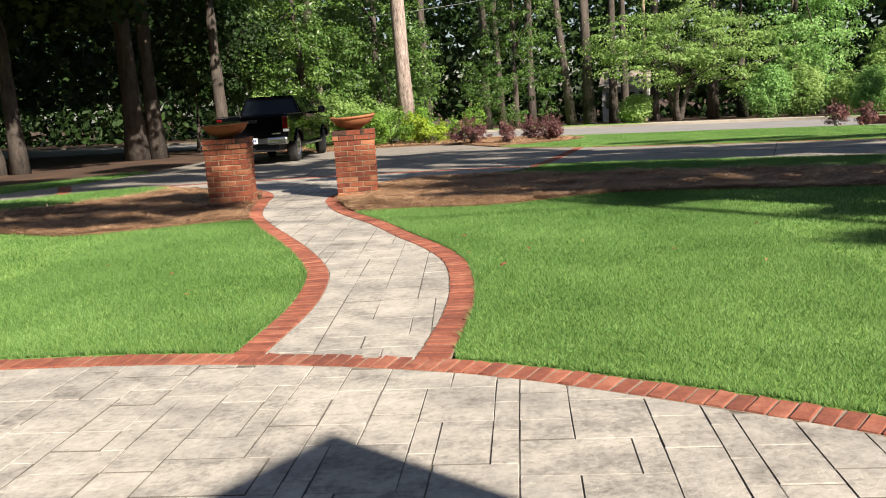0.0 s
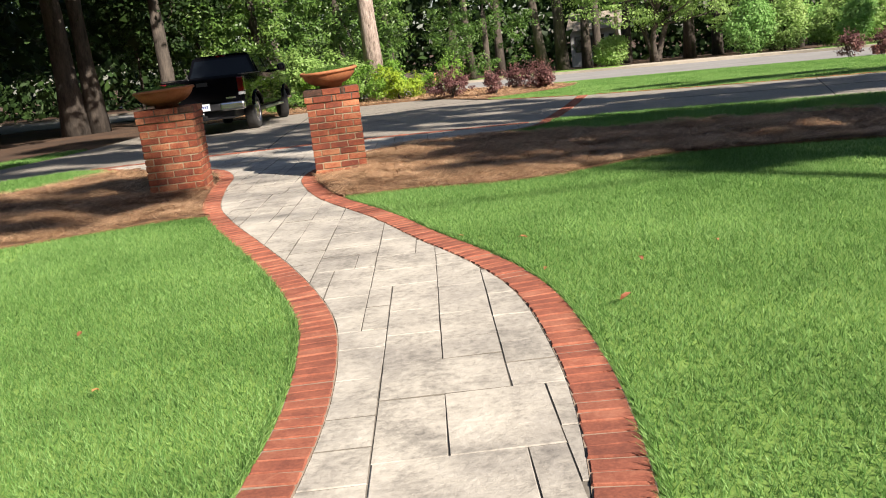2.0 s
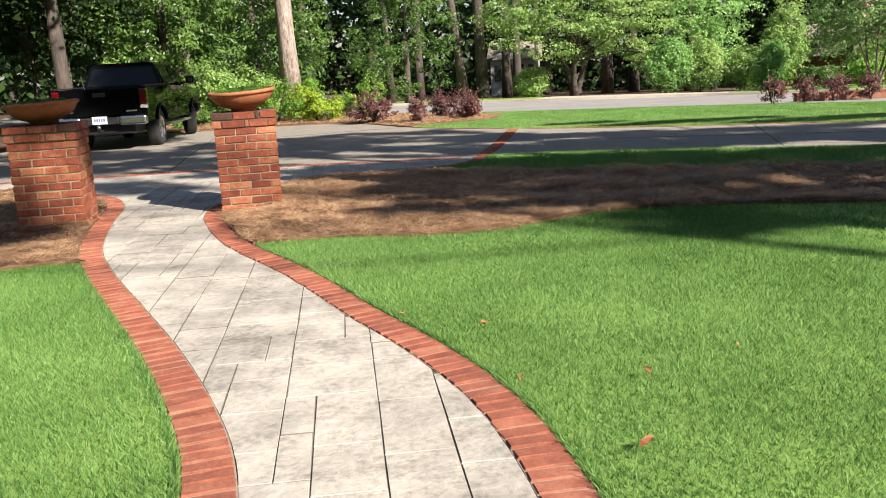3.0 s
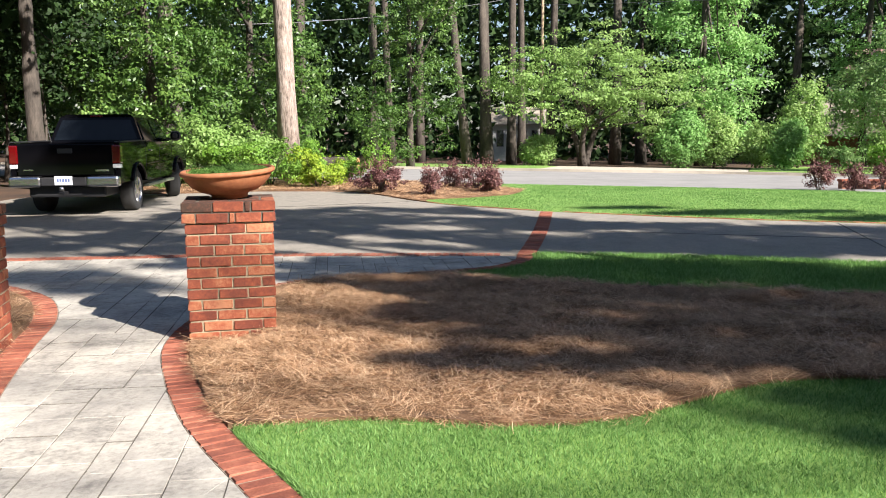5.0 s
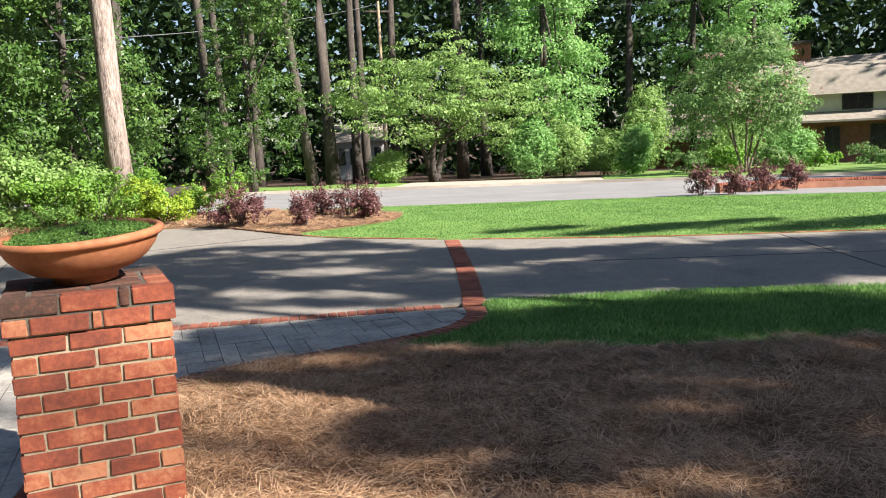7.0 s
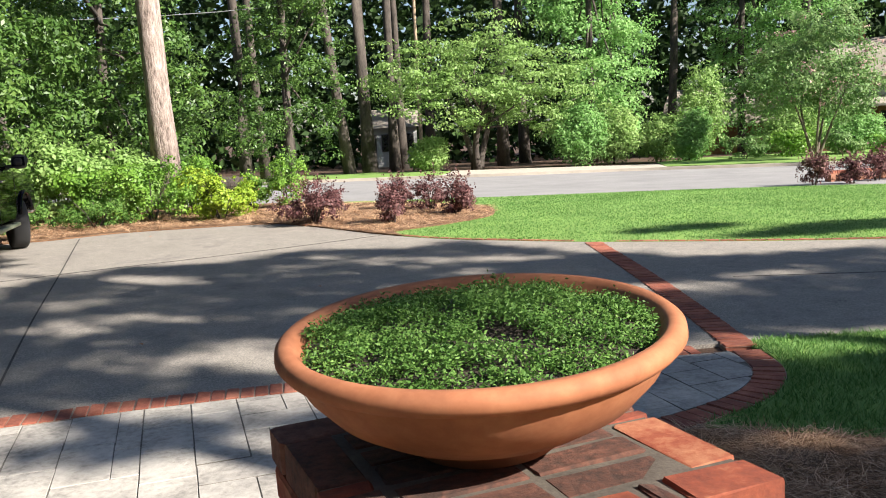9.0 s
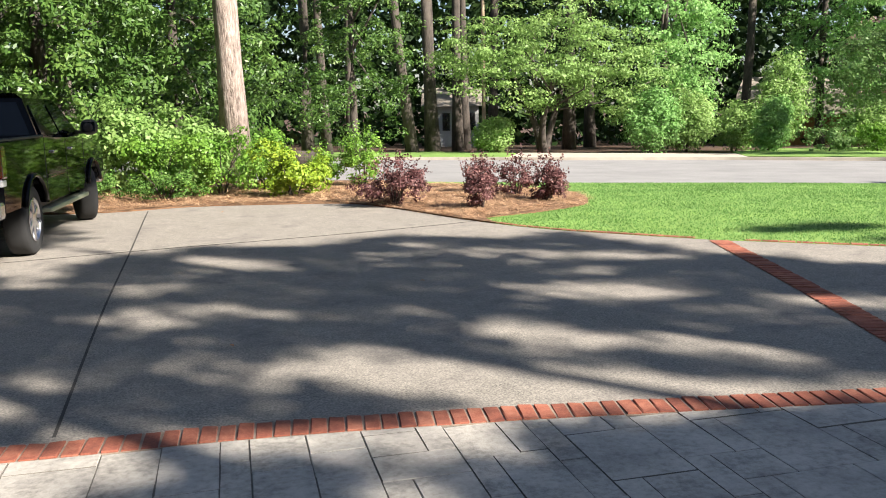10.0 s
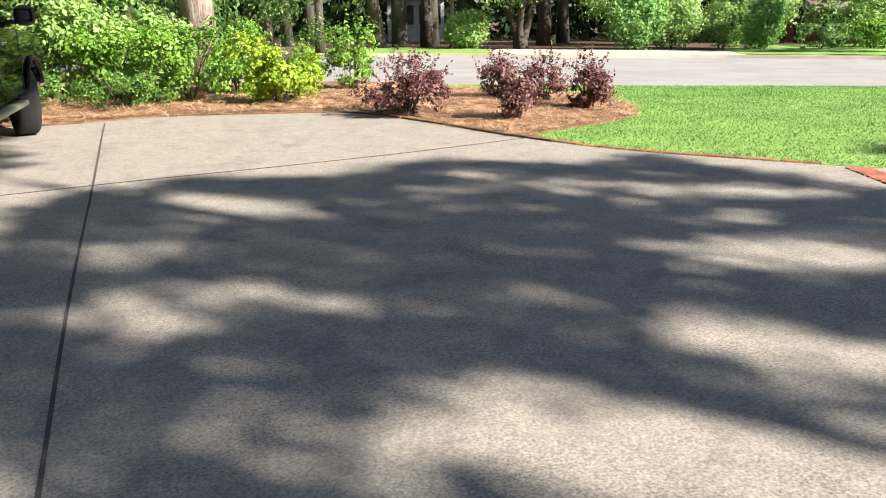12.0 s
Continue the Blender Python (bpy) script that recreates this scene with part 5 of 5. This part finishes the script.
shade_crown(13, [(-4.3, 19.35), (-2.7, 19.25), (2.7, 19.0), (3.3, 22.2), (2.2, 24.1), (1.5, 25.6), (0.5, 25.2), (-0.8, 26.0), (-2.0, 25.3), (-3.3, 25.9), (-4.5, 25.0)],
            [(-1.3, 19.75, 1.5, 0.36, -24), (-0.45, 20.55, 0.75, 0.24, -45), (0.65, 21.9, 0.85, 0.28, -20), (0.72, 20.0, 0.62, 0.2, -58), (-3.58, 21.85, 0.36, 0.28, 0), (-3.6, 23.3, 0.28, 0.26, 0),
             (-2.7, 24.4, 0.72, 0.3, -45), (-2.05, 20.72, 0.22, 0.13, -30), (0.47, 19.2, 0.3, 0.1, -40), (-3.05, 22.2, 0.24, 0.13, 0), (1.4, 23.6, 1.0, 0.22, -30), (0.0, 24.4, 0.8, 0.12, -20), (2.3, 20.9, 0.5, 0.2, -40), (-0.4, 19.3, 0.6, 0.14, -22), (-4.2, 20.2, 0.4, 0.4, 0)], 201, (11.3, 8.6))
shade_crown(12, [(-1.5, 17.2), (-1.2, 18.75), (1.7, 18.6), (1.4, 17.9), (0.2, 17.3), (-1.0, 16.9)], [(-0.4, 18.2, 0.4, 0.1, 0)], 202, (12.3, 5.4))
shade_tree(14, [(-5, 23, 1.1, 0.7), (-6.6, 24.0, 1.5, 0.9), (-6.5, 21, 1.5, 0.7), (-8.5, 22, 1.5, 0.8), (-5.2, 20.3, 0.8, 0.5), (-6.6, 27.4, 1.5, 1.7), (-7.0, 29.5, 1.6, 1.2), (-4.4, 21.6, 0.6, 0.4), (-10.5, 19.4, 1.5, 0.8)], 203)
shade_tree(13, [(4.5, 20, 1.8, 0.8), (7, 19, 2, 0.9), (3.2, 21.7, 1.4, 0.5), (6.0, 20.9, 1.6, 0.3), (9.5, 18, 2, 1), (2.6, 19.5, 0.6, 0.5), (5.4, 18.5, 1.6, 0.6), (2.5, 22.8, 0.7, 0.3), (8.4, 20.3, 1.6, 0.4), (3.9, 19.0, 1.4, 0.45), (11.5, 17.2, 2, 1), (4.6, 21.6, 1.0, 0.3)], 204)
shade_tree(12, [(3, 17, 2.0, 0.8), (6, 16, 2.4, 1.0), (1.6, 17.5, 1.4, 0.6), (1.5, 15.9, 1.5, 0.6), (4, 15, 2.2, 1.0), (7, 13.8, 2.4, 1.2), (2.8, 14.2, 1.3, 0.6), (0.2, 16.45, 0.9, 0.3), (0.5, 15.1, 1.0, 0.28), (1.0, 14.3, 0.9, 0.25), (2.1, 13.4, 1.1, 0.4), (0.3, 13.5, 0.6, 0.2)], 205)
shade_tree(12, [(4.2, 12.5, 2.2, 0.8), (6.5, 11.2, 2, 0.9), (2.9, 11.75, 1.0, 0.3), (7, 9, 1.6, 0.8), (5.4, 9.8, 1.2, 0.35), (4.7, 8.1, 0.7, 0.3), (8.5, 7, 1.5, 1)], 206)
shade_tree(19, [(-5.6, 14.2, 1.2, 0.6), (-6.6, 13, 1.0, 0.5), (-4.9, 15.6, 1.2, 0.5), (-4.1, 13.6, 0.5, 0.7), (-5.3, 12.5, 1.0, 0.3), (-7.5, 14.6, 1.2, 0.8), (-4.4, 17.7, 1.0, 0.5), (-9, 16, 1.5, 1.0), (-3.3, 16.9, 0.5, 0.25)], 207, (21.5, -6.5))
shade_tree(14, [(7, 23.5, 2.2, 0.45), (10, 22.1, 2.5, 0.55), (4.9, 24.8, 0.9, 0.2), (13, 20.8, 2.5, 0.8), (-0.9, 18.2, 0.8, 0.25), (0.7, 18.3, 0.7, 0.25), (-2.6, 18.45, 0.5, 0.2)], 208)

# terracotta pot by the woods
pot = thing("terracotta_pot", -13.9, 23.3, "terracotta flower pot at the edge of the woods", "flower pot")
bm = bmesh.new()
add_lathe(bm, [(0.17, 0.0), (0.19, 0.01), (0.25, 0.34), (0.285, 0.345), (0.29, 0.41), (0.27, 0.42), (0.255, 0.36), (0.05, 0.35)], 28)
part("pot", bm, M_TERRA, pot, smooth=True)
rg = np.random.default_rng(77)
ob = new("foliage", np_mesh("foliage", leaf_quads(rg, np.array([0, 0, 0.52]) + rg.normal(size=(420, 3)) * np.array([0.13, 0.13, 0.11]), 0.07, 0.2, 0.5), 4, M_BUSH))
ob.parent = pot

# pale house glimpsed through the trunks
far_house = thing("house", 13.2, 81.0, "white house glimpsed between the trunks", "house", rz=-14)
# white boards greyed: the shade of the trees is in the colour
M_SHADED_WHITE = plain("shaded_white_boards", (0.40, 0.40, 0.39), 0.7)
box("wall", (-2.1, 2.1, 0, 6, -0.4, 3.2), M_SHADED_WHITE, far_house)
roof_prism("roof", -2.4, 2.4, [(-0.5, 3.1), (3.0, 4.6), (6.5, 3.1)], far_house, M_ROOF)
for k in range(1, 5):
    w_ = box("window", (-2.75 + k * 1.0, -2.15 + k * 1.0, -0.06, 0.08, 1.2, 2.6), M_FRAME, far_house)
    box("pane", (-2.68 + k * 1.0, -2.22 + k * 1.0, -0.075, -0.062, 1.27, 2.53), M_DARKWIN, w_)
shade_tree(26, [(-11, 21, 2.0, 1.1), (-13.5, 23.5, 2.4, 1.4), (-9.6, 24.6, 1.2, 1.3), (-8.6, 19.6, 1.5, 0.5), (-15, 20.4, 2.4, 1.1), (-10.6, 27.5, 1.5, 1.6)], 209, (20.0, -8.0))


# ---- brick borders ----
def border(name, inner, label, width=BORDER, pitch=0.097, lift=0.006):
    """Bricks laid side by side across a curved edge, on a mortar bed; inner: centre line of the border."""
    rg = random.Random(name)
    t = new(name)
    tagged(t, label, "brick edging", kind="structure")
    line = spline([tuple(p) for p in inner[::4]] + [tuple(inner[-1])], pitch)
    bed = np.concatenate([offset(line, width / 2), offset(line, -width / 2)[::-1]])
    bm = bmesh.new()
    L, R = offset(line, width / 2), offset(line, -width / 2)
    zs = [float(terrain(*p)) for p in line]
    v0 = [bm.verts.new((p[0], p[1], z - 0.0015)) for p, z in zip(L, zs)]
    v1 = [bm.verts.new((p[0], p[1], z - 0.0015)) for p, z in zip(R, zs)]
    w0 = [bm.verts.new((p[0], p[1], z - 0.09)) for p, z in zip(L, zs)]
    w1 = [bm.verts.new((p[0], p[1], z - 0.09)) for p, z in zip(R, zs)]
    for i in range(len(line) - 1):
        for a, b in ((v0, v1), (w0, v0), (v1, w1)):
            bm.faces.new((a[i], b[i], b[i + 1], a[i + 1]))
    part("mortar_bed", bm, M_PAVEBED, t)
    for i in range(len(line) - 1):
        m_ = (line[i] + line[i + 1]) / 2
        d = line[i + 1] - line[i]
        ang = math.degrees(math.atan2(d[1], d[0]))
        brick_piece(t, pitch - 0.013, width - 0.010, 0.05, pose(m_[0], m_[1], zs[i] - 0.025 + lift + rg.uniform(-0.002, 0.003), rg.uniform(-0.5, 0.5), rg.uniform(-0.9, 0.9), ang + rg.uniform(-1.2, 1.2)), M_PAVER)


M_PAVEBED = mat("paving_mortar", (0.19, 0.138, 0.10), (0.35, 0.275, 0.21), 18, 100, 0.95, 0.5, 0.004)
border("walk_edging_left", offset(WALK_L, BORDER / 2 + 0.002)[:-1], "red brick soldier-course edging of the path")
border("walk_edging_right", offset(WALK_R, -BORDER / 2 - 0.002)[:-1], "red brick soldier-course edging of the path")
border("patio_edging", offset(PATIO_ARC, 0.115), "red brick edging round the terrace", 0.225)
border("apron_edging", offset(APRON_TOP, 0.1175)[:-2], "dark red brick course between apron and driveway", 0.23)
strip_line = spline([(1.62, 18.62), (2.0, 19.9), (2.45, 21.5), (3.13, 24.16)], 0.1)
border("driveway_strip", strip_line, "row of red brick across the driveway", 0.25, 0.097, 0.007)
border("driveway_strip", spline([(-8.75, 18.35), (-9.2, 19.4), (-9.95, 20.9)], 0.1), "row of red brick across the drive", 0.30, 0.097, 0.007)
border("driveway_edging", offset(DRIVE_FAR_L[upto(DRIVE_FAR_L, -0.6, 30.0):], 0.06)[:-1], "narrow brick edging of the driveway", 0.11, 0.20, 0.010)
border("driveway_edging", offset(DRIVE_FAR_R[:upto(DRIVE_FAR_R, 12, 19.4)], 0.06)[1:], "narrow brick edging of the driveway", 0.11, 0.20, 0.010)


# saw-cut joints in the driveway
def groove(name, pts, w=0.02):
    line = spline(pts, 0.4)
    bm = bmesh.new()
    a = [bm.verts.new((*p, float(terrain(*p)) - 0.0002)) for p in offset(line, w / 2)]
    b = [bm.verts.new((*p, float(terrain(*p)) - 0.0002)) for p in offset(line, -w / 2)]
    c = [bm.verts.new((*p, float(terrain(*p)) - 0.02)) for p in line]
    for i in range(len(line) - 1):
        bm.faces.new((a[i], b[i], b[i + 1], a[i + 1]))
        bm.faces.new((a[i + 1], c[i + 1], c[i], a[i]))
        bm.faces.new((b[i], c[i], c[i + 1], b[i + 1]))
    tagged(part(name, bm, M_SAWCUT), "dark saw-cut joint in the driveway concrete", "joint", kind="structure")


groove("driveway_joint", [(-3.60, 19.35), (-3.82, 22.4), (-4.01, 25.76), (-4.22, 29.2), (-4.28, 30.3)])
groove("driveway_joint", [(-8.8, 24.5), (-4.01, 25.76), (-2.51, 26.08), (-0.8, 26.5), (0.85, 27.05)])
groove("driveway_joint", [(6.2, 17.35), (7.6, 21.45)])
groove("driveway_joint", [(3.2, 21.0), (9.0, 18.6), (14, 16.3)], 0.01)


# stamped slabs
def slabs(name, poly, ang, label, seed, unit=0.145):
    """Random ashlar: stones of unlike sizes fitted together on a module, each clipped to the outline."""
    rg = random.Random(seed)
    t = new(name)
    tagged(t, label, "paving", kind="structure")
    poly = [tuple(p) for p in poly]
    c, s = math.cos(ang), math.sin(ang)
    us = [x * c + y * s for x, y in poly]
    vs = [-x * s + y * c for x, y in poly]
    u0, v0 = min(us) - unit * 2, min(vs) - unit * 2
    nu, nv = int((max(us) - u0) / unit) + 3, int((max(vs) - v0) / unit) + 3
    used = [[False] * nv for _ in range(nu)]
    sizes = ((2, 3), (3, 2), (3, 3), (3, 4), (2, 4), (3, 5), (4, 3), (2, 2), (2, 3), (3, 4))
    gap = 0.0052
    for j in range(nv):
        for i in range(nu):
            if used[i][j]:
                continue
            fits = [(a, b) for a, b in sizes if i + a <= nu and j + b <= nv and not any(used[i + x][j + y] for x in range(a) for y in range(b))]
            a, b = rg.choice(fits) if fits else (1, 1)
            if not fits:
                while b < 3 and j + b < nv and not used[i][j + b]:
                    b += 1
            for x in range(a):
                for y in range(b):
                    used[i + x][j + y] = True
            cu, cv = u0 + (i + a / 2) * unit, v0 + (j + b / 2) * unit
            ctr = (cu * c - cv * s, cu * s + cv * c)
            q = clip_poly(poly, ctr, ang + radians(rg.uniform(-0.5, 0.5)), a * unit - gap, b * unit - gap)
            if len(q) < 3:
                continue
            ar = abs(sum(q[k - 1][0] * q[k][1] - q[k][0] * q[k - 1][1] for k in range(len(q)))) / 2
            if ar < 0.006:
                continue
            bm = bmesh.new()
            lift = rg.uniform(-0.0015, 0.0015)
            cx, cy = sum(p[0] for p in q) / len(q), sum(p[1] for p in q) / len(q)
            shrink = [1 - 0.004 * rg.uniform(0.3, 1.6) / max(0.1, math.hypot(x - cx, y - cy)) for x, y in q]
            top = [bm.verts.new((cx + (x - cx) * k, cy + (y - cy) * k, lift + rg.uniform(-0.001, 0.001))) for (x, y), k in zip(q, shrink)]
            low = [bm.verts.new((x, y, -0.004)) for x, y in q]
            bot = [bm.verts.new((x, y, -0.03)) for x, y in q]
            bm.faces.new(top)
            for k in range(len(q)):
                m = (k + 1) % len(q)
                bm.faces.new((low[k], low[m], top[m], top[k]))
                bm.faces.new((bot[k], bot[m], low[m], low[k]))
            ob = part("slab", bm, M_SLAB, t)
            ob.data.materials.append(M_JOINT)
            for f in ob.data.polygons:
                f.material_index = int(abs(f.normal.z) < 0.5)


slabs("path_paving", POLY_WALK, radians(1.5), "weathered pale stamped concrete path with ashlar joints", 5)
slabs("patio_paving", POLY_PATIO, radians(-2), "pale stamped concrete terrace with ashlar joints", 9, 0.122)


# ---- grass and straw ----
def grass(name, poly, density, height, width, seed, box_, label):
    rg = np.random.default_rng(seed)
    p = scatter(poly, density, rg, box_)
    n = len(p)
    z = terrain(p[:, 0], p[:, 1])
    tuft = np.array([noise.noise((x * 2.2, y * 2.2, 0.0)) for x, y in p[::40]])
    h = height * rg.uniform(0.55, 1.25, n) * (1 + 0.25 * np.repeat(tuft, 40)[:n])
    a = rg.uniform(0, 6.283, n)
    side = np.stack([np.cos(a), np.sin(a), np.zeros(n)], axis=1) * (width * rg.uniform(0.6, 1.3, n) / 2)[:, None]
    b = rg.uniform(0, 6.283, n)
    lean = (h * rg.uniform(0.2, 1.25, n))
    base = np.stack([p[:, 0], p[:, 1], z], axis=1)
    tip = base + np.stack([np.cos(b) * lean, np.sin(b) * lean, h], axis=1)
    ob = new(name, np_mesh(name, np.stack([base - side, base + side, tip], axis=1), 3, M_BLADE))
    tagged(ob, label, "grass", kind="stuff")


grass("grass", POLY_LAWN_R, 9000, 0.029, 0.0052, 1, (-1.5, 3.4, 3.6, 12.9), "short dense green grass blades")
grass("grass", POLY_LAWN_R, 2300, 0.032, 0.010, 2, (3.6, 1.5, 9.5, 12.9), "short dense green grass blades")
grass("grass", POLY_LAWN_L, 9000, 0.029, 0.0052, 3, (-4.2, 5.0, -0.6, 12.4), "short dense green grass blades")
grass("grass", POLY_LAWN_L, 2300, 0.032, 0.010, 4, (-9.0, 4.5, -4.2, 13.2), "short dense green grass blades")
grass("grass", POLY_STRIP_R, 3500, 0.045, 0.009, 5, (0.0, 12, 10, 19.0), "short grass blades in shade")
grass("grass", POLY_STRIP_L, 1500, 0.05, 0.012, 6, (-14, 13, -5, 19.5), "short grass blades in shade")
grass("grass", POLY_LAWN_UP, 900, 0.022, 0.016, 7, (0.5, 20, 17, 35), "short bright grass blades")
grass("grass", POLY_LAWN_FARL, 1200, 0.06, 0.014, 8, (-20, 16, -9, 26), "patchy grass blades by the woods")


def fringe(name, line, side, seed, label):
    """Longer blades that hang over a paved edge."""
    rg = np.random.default_rng(seed)
    edge = offset(line, 0.012 * side)
    n = len(edge) * 34
    k = rg.integers(0, len(edge) - 1, n)
    f = rg.uniform(0, 1, n)[:, None]
    p = edge[k] * (1 - f) + edge[k + 1] * f
    out = offset(line, side)[k] - line[k]
    p = p + out * (rg.uniform(0, 1, n) ** 1.5 * 0.035)[:, None]
    h = 0.045 * rg.uniform(0.4, 1.2, n) * (1 + 0.5 * np.array([noise.noise((x * 5, y * 5, 2.0)) for x, y in p]))
    a = rg.uniform(0, 6.283, n)
    w = np.stack([np.cos(a), np.sin(a), np.zeros(n)], axis=1) * 0.0032
    base = np.stack([p[:, 0], p[:, 1], terrain(p[:, 0], p[:, 1])], axis=1)
    over = -out * (h * rg.uniform(0.0, 1.0, n))[:, None] + rg.normal(size=(n, 2)) * 0.012
    tip = base + np.stack([over[:, 0], over[:, 1], h], axis=1)
    tagged(new(name, np_mesh(name, np.stack([base - w, base + w, tip], axis=1), 3, M_BLADE)), label, "grass", kind="stuff")


for k_, (line_, side_) in enumerate(((WALK_L_OUT[2:upto(WALK_L_OUT, -2.72, 12.05)], 1), (WALK_R_OUT[2:upto(WALK_R_OUT, -1.32, 12.42)], -1), (PATIO_OUT[upto(PATIO_OUT, -5, 5.3):iL], 1), (PATIO_OUT[iR:upto(PATIO_OUT, 4.8, 1.4)], 1))):
    fringe("grass", line_, side_, 30 + k_, "longer grass blades along the brick edging")


def needles(name, poly, density, seed, box_, length=0.20, width=0.0044, lift=0.03, lumps=0.07):
    """Fallen pine needles lying criss-cross."""
    rg = np.random.default_rng(seed)
    tufts, k = scatter(poly, density / 9, rg, box_), 9
    n = len(tufts) * k
    p = np.repeat(tufts, k, axis=0) + rg.normal(size=(n, 2)) * 0.05
    ground = np.array([lumps * noise.noise((x * 1.1, y * 1.1, 3.0)) + 0.5 * lumps * noise.noise((x * 3.3, y * 3.3, 7.0)) for x, y in tufts])
    z = terrain(p[:, 0], p[:, 1]) + lift + np.repeat(ground + rg.uniform(-0.004, 0.035, len(tufts)), k) + rg.uniform(-0.004, 0.012, n)
    a = np.repeat(rg.uniform(0, 6.283, len(tufts)), k) + rg.normal(size=n) * 0.4
    d = np.stack([np.cos(a), np.sin(a), np.repeat(rg.normal(size=len(tufts)) * 0.16, k) + rg.normal(size=n) * 0.12], axis=1)
    l = (length * rg.uniform(0.5, 1.2, n))[:, None]
    s = np.stack([-np.sin(a), np.cos(a), np.zeros(n)], axis=1) * (width / 2)
    c = np.stack([p[:, 0], p[:, 1], z], axis=1)
    bend = s * rg.normal(size=(n, 1)) * 5
    q = np.stack([c - d * l / 2, c + bend + s, c + d * l / 2, c + bend - s], axis=1)
    ob = new(name, np_mesh(name, q, 4, M_NEEDLE))
    tagged(ob, "loose brown pine needles covering the bed", "pine straw", kind="stuff")


needles("pine_straw", POLY_MULCH_R, 4700, 11, (-2.0, 12.0, 4.5, 17.5))
needles("pine_straw", POLY_MULCH_R, 1500, 12, (4.5, 9.5, 9.0, 16.5), width=0.007)
needles("pine_straw", POLY_MULCH_L, 2800, 13, (-6.5, 11.2, -2.4, 18.3))
needles("pine_straw", POLY_MULCH_L, 1100, 14, (-11, 11.2, -6.5, 18.3), width=0.007)
needles("pine_straw", POLY_BED, 1000, 15, (-8.5, 26, 4, 36), width=0.008, lift=0.02, lumps=0.05)

# fallen leaves
M_FALLEN = mat("fallen_leaf", (0.22, 0.075, 0.03), (0.50, 0.23, 0.10), 30, 90, 0.7, 0.2, obj_random=0.5)
for k, (x, y) in enumerate([(1.0, 8.35), (1.55, 8.6), (0.75, 7.6), (2.3, 7.9), (2.9, 7.2), (0.35, 9.3), (-2.4, 8.0), (-3.3, 8.6), (-1.9, 7.0), (-0.1, 9.75), (0.42, 8.5), (3.4, 9.1), (-3.0, 29.6), (-2.7, 20.9), (-0.9, 22.8)]):
    bm = bmesh.new()
    rg = random.Random(k)
    l = rg.uniform(0.022, 0.042)
    pts = [(-l, 0, 0.0), (-l * 0.4, l * 0.35, 0.012), (l * 0.4, l * 0.32, 0.014), (l, 0, 0.004), (l * 0.4, -l * 0.32, 0.014), (-l * 0.4, -l * 0.35, 0.012)]
    top = [bm.verts.new(p) for p in pts]
    bm.faces.new(top)
    r = bmesh.ops.extrude_face_region(bm, geom=bm.faces[:])
    bmesh.ops.translate(bm, verts=[v for v in r["geom"] if isinstance(v, bmesh.types.BMVert)], vec=(0, 0, 0.002))
    lf = part("fallen_leaf", bm, M_FALLEN)
    on_grass = y < 13 and not (-0.3 < x < 0.5 and k in (9, 10))
    lf.matrix_world = pose(x, y, float(terrain(x, y)) + (0.045 if on_grass else 0.004), rg.uniform(-15, 15) * on_grass, rg.uniform(-15, 15) * on_grass, rg.uniform(0, 360))
    tagged(lf, "single dry brown fallen leaf", "leaf", "fallen leaves")
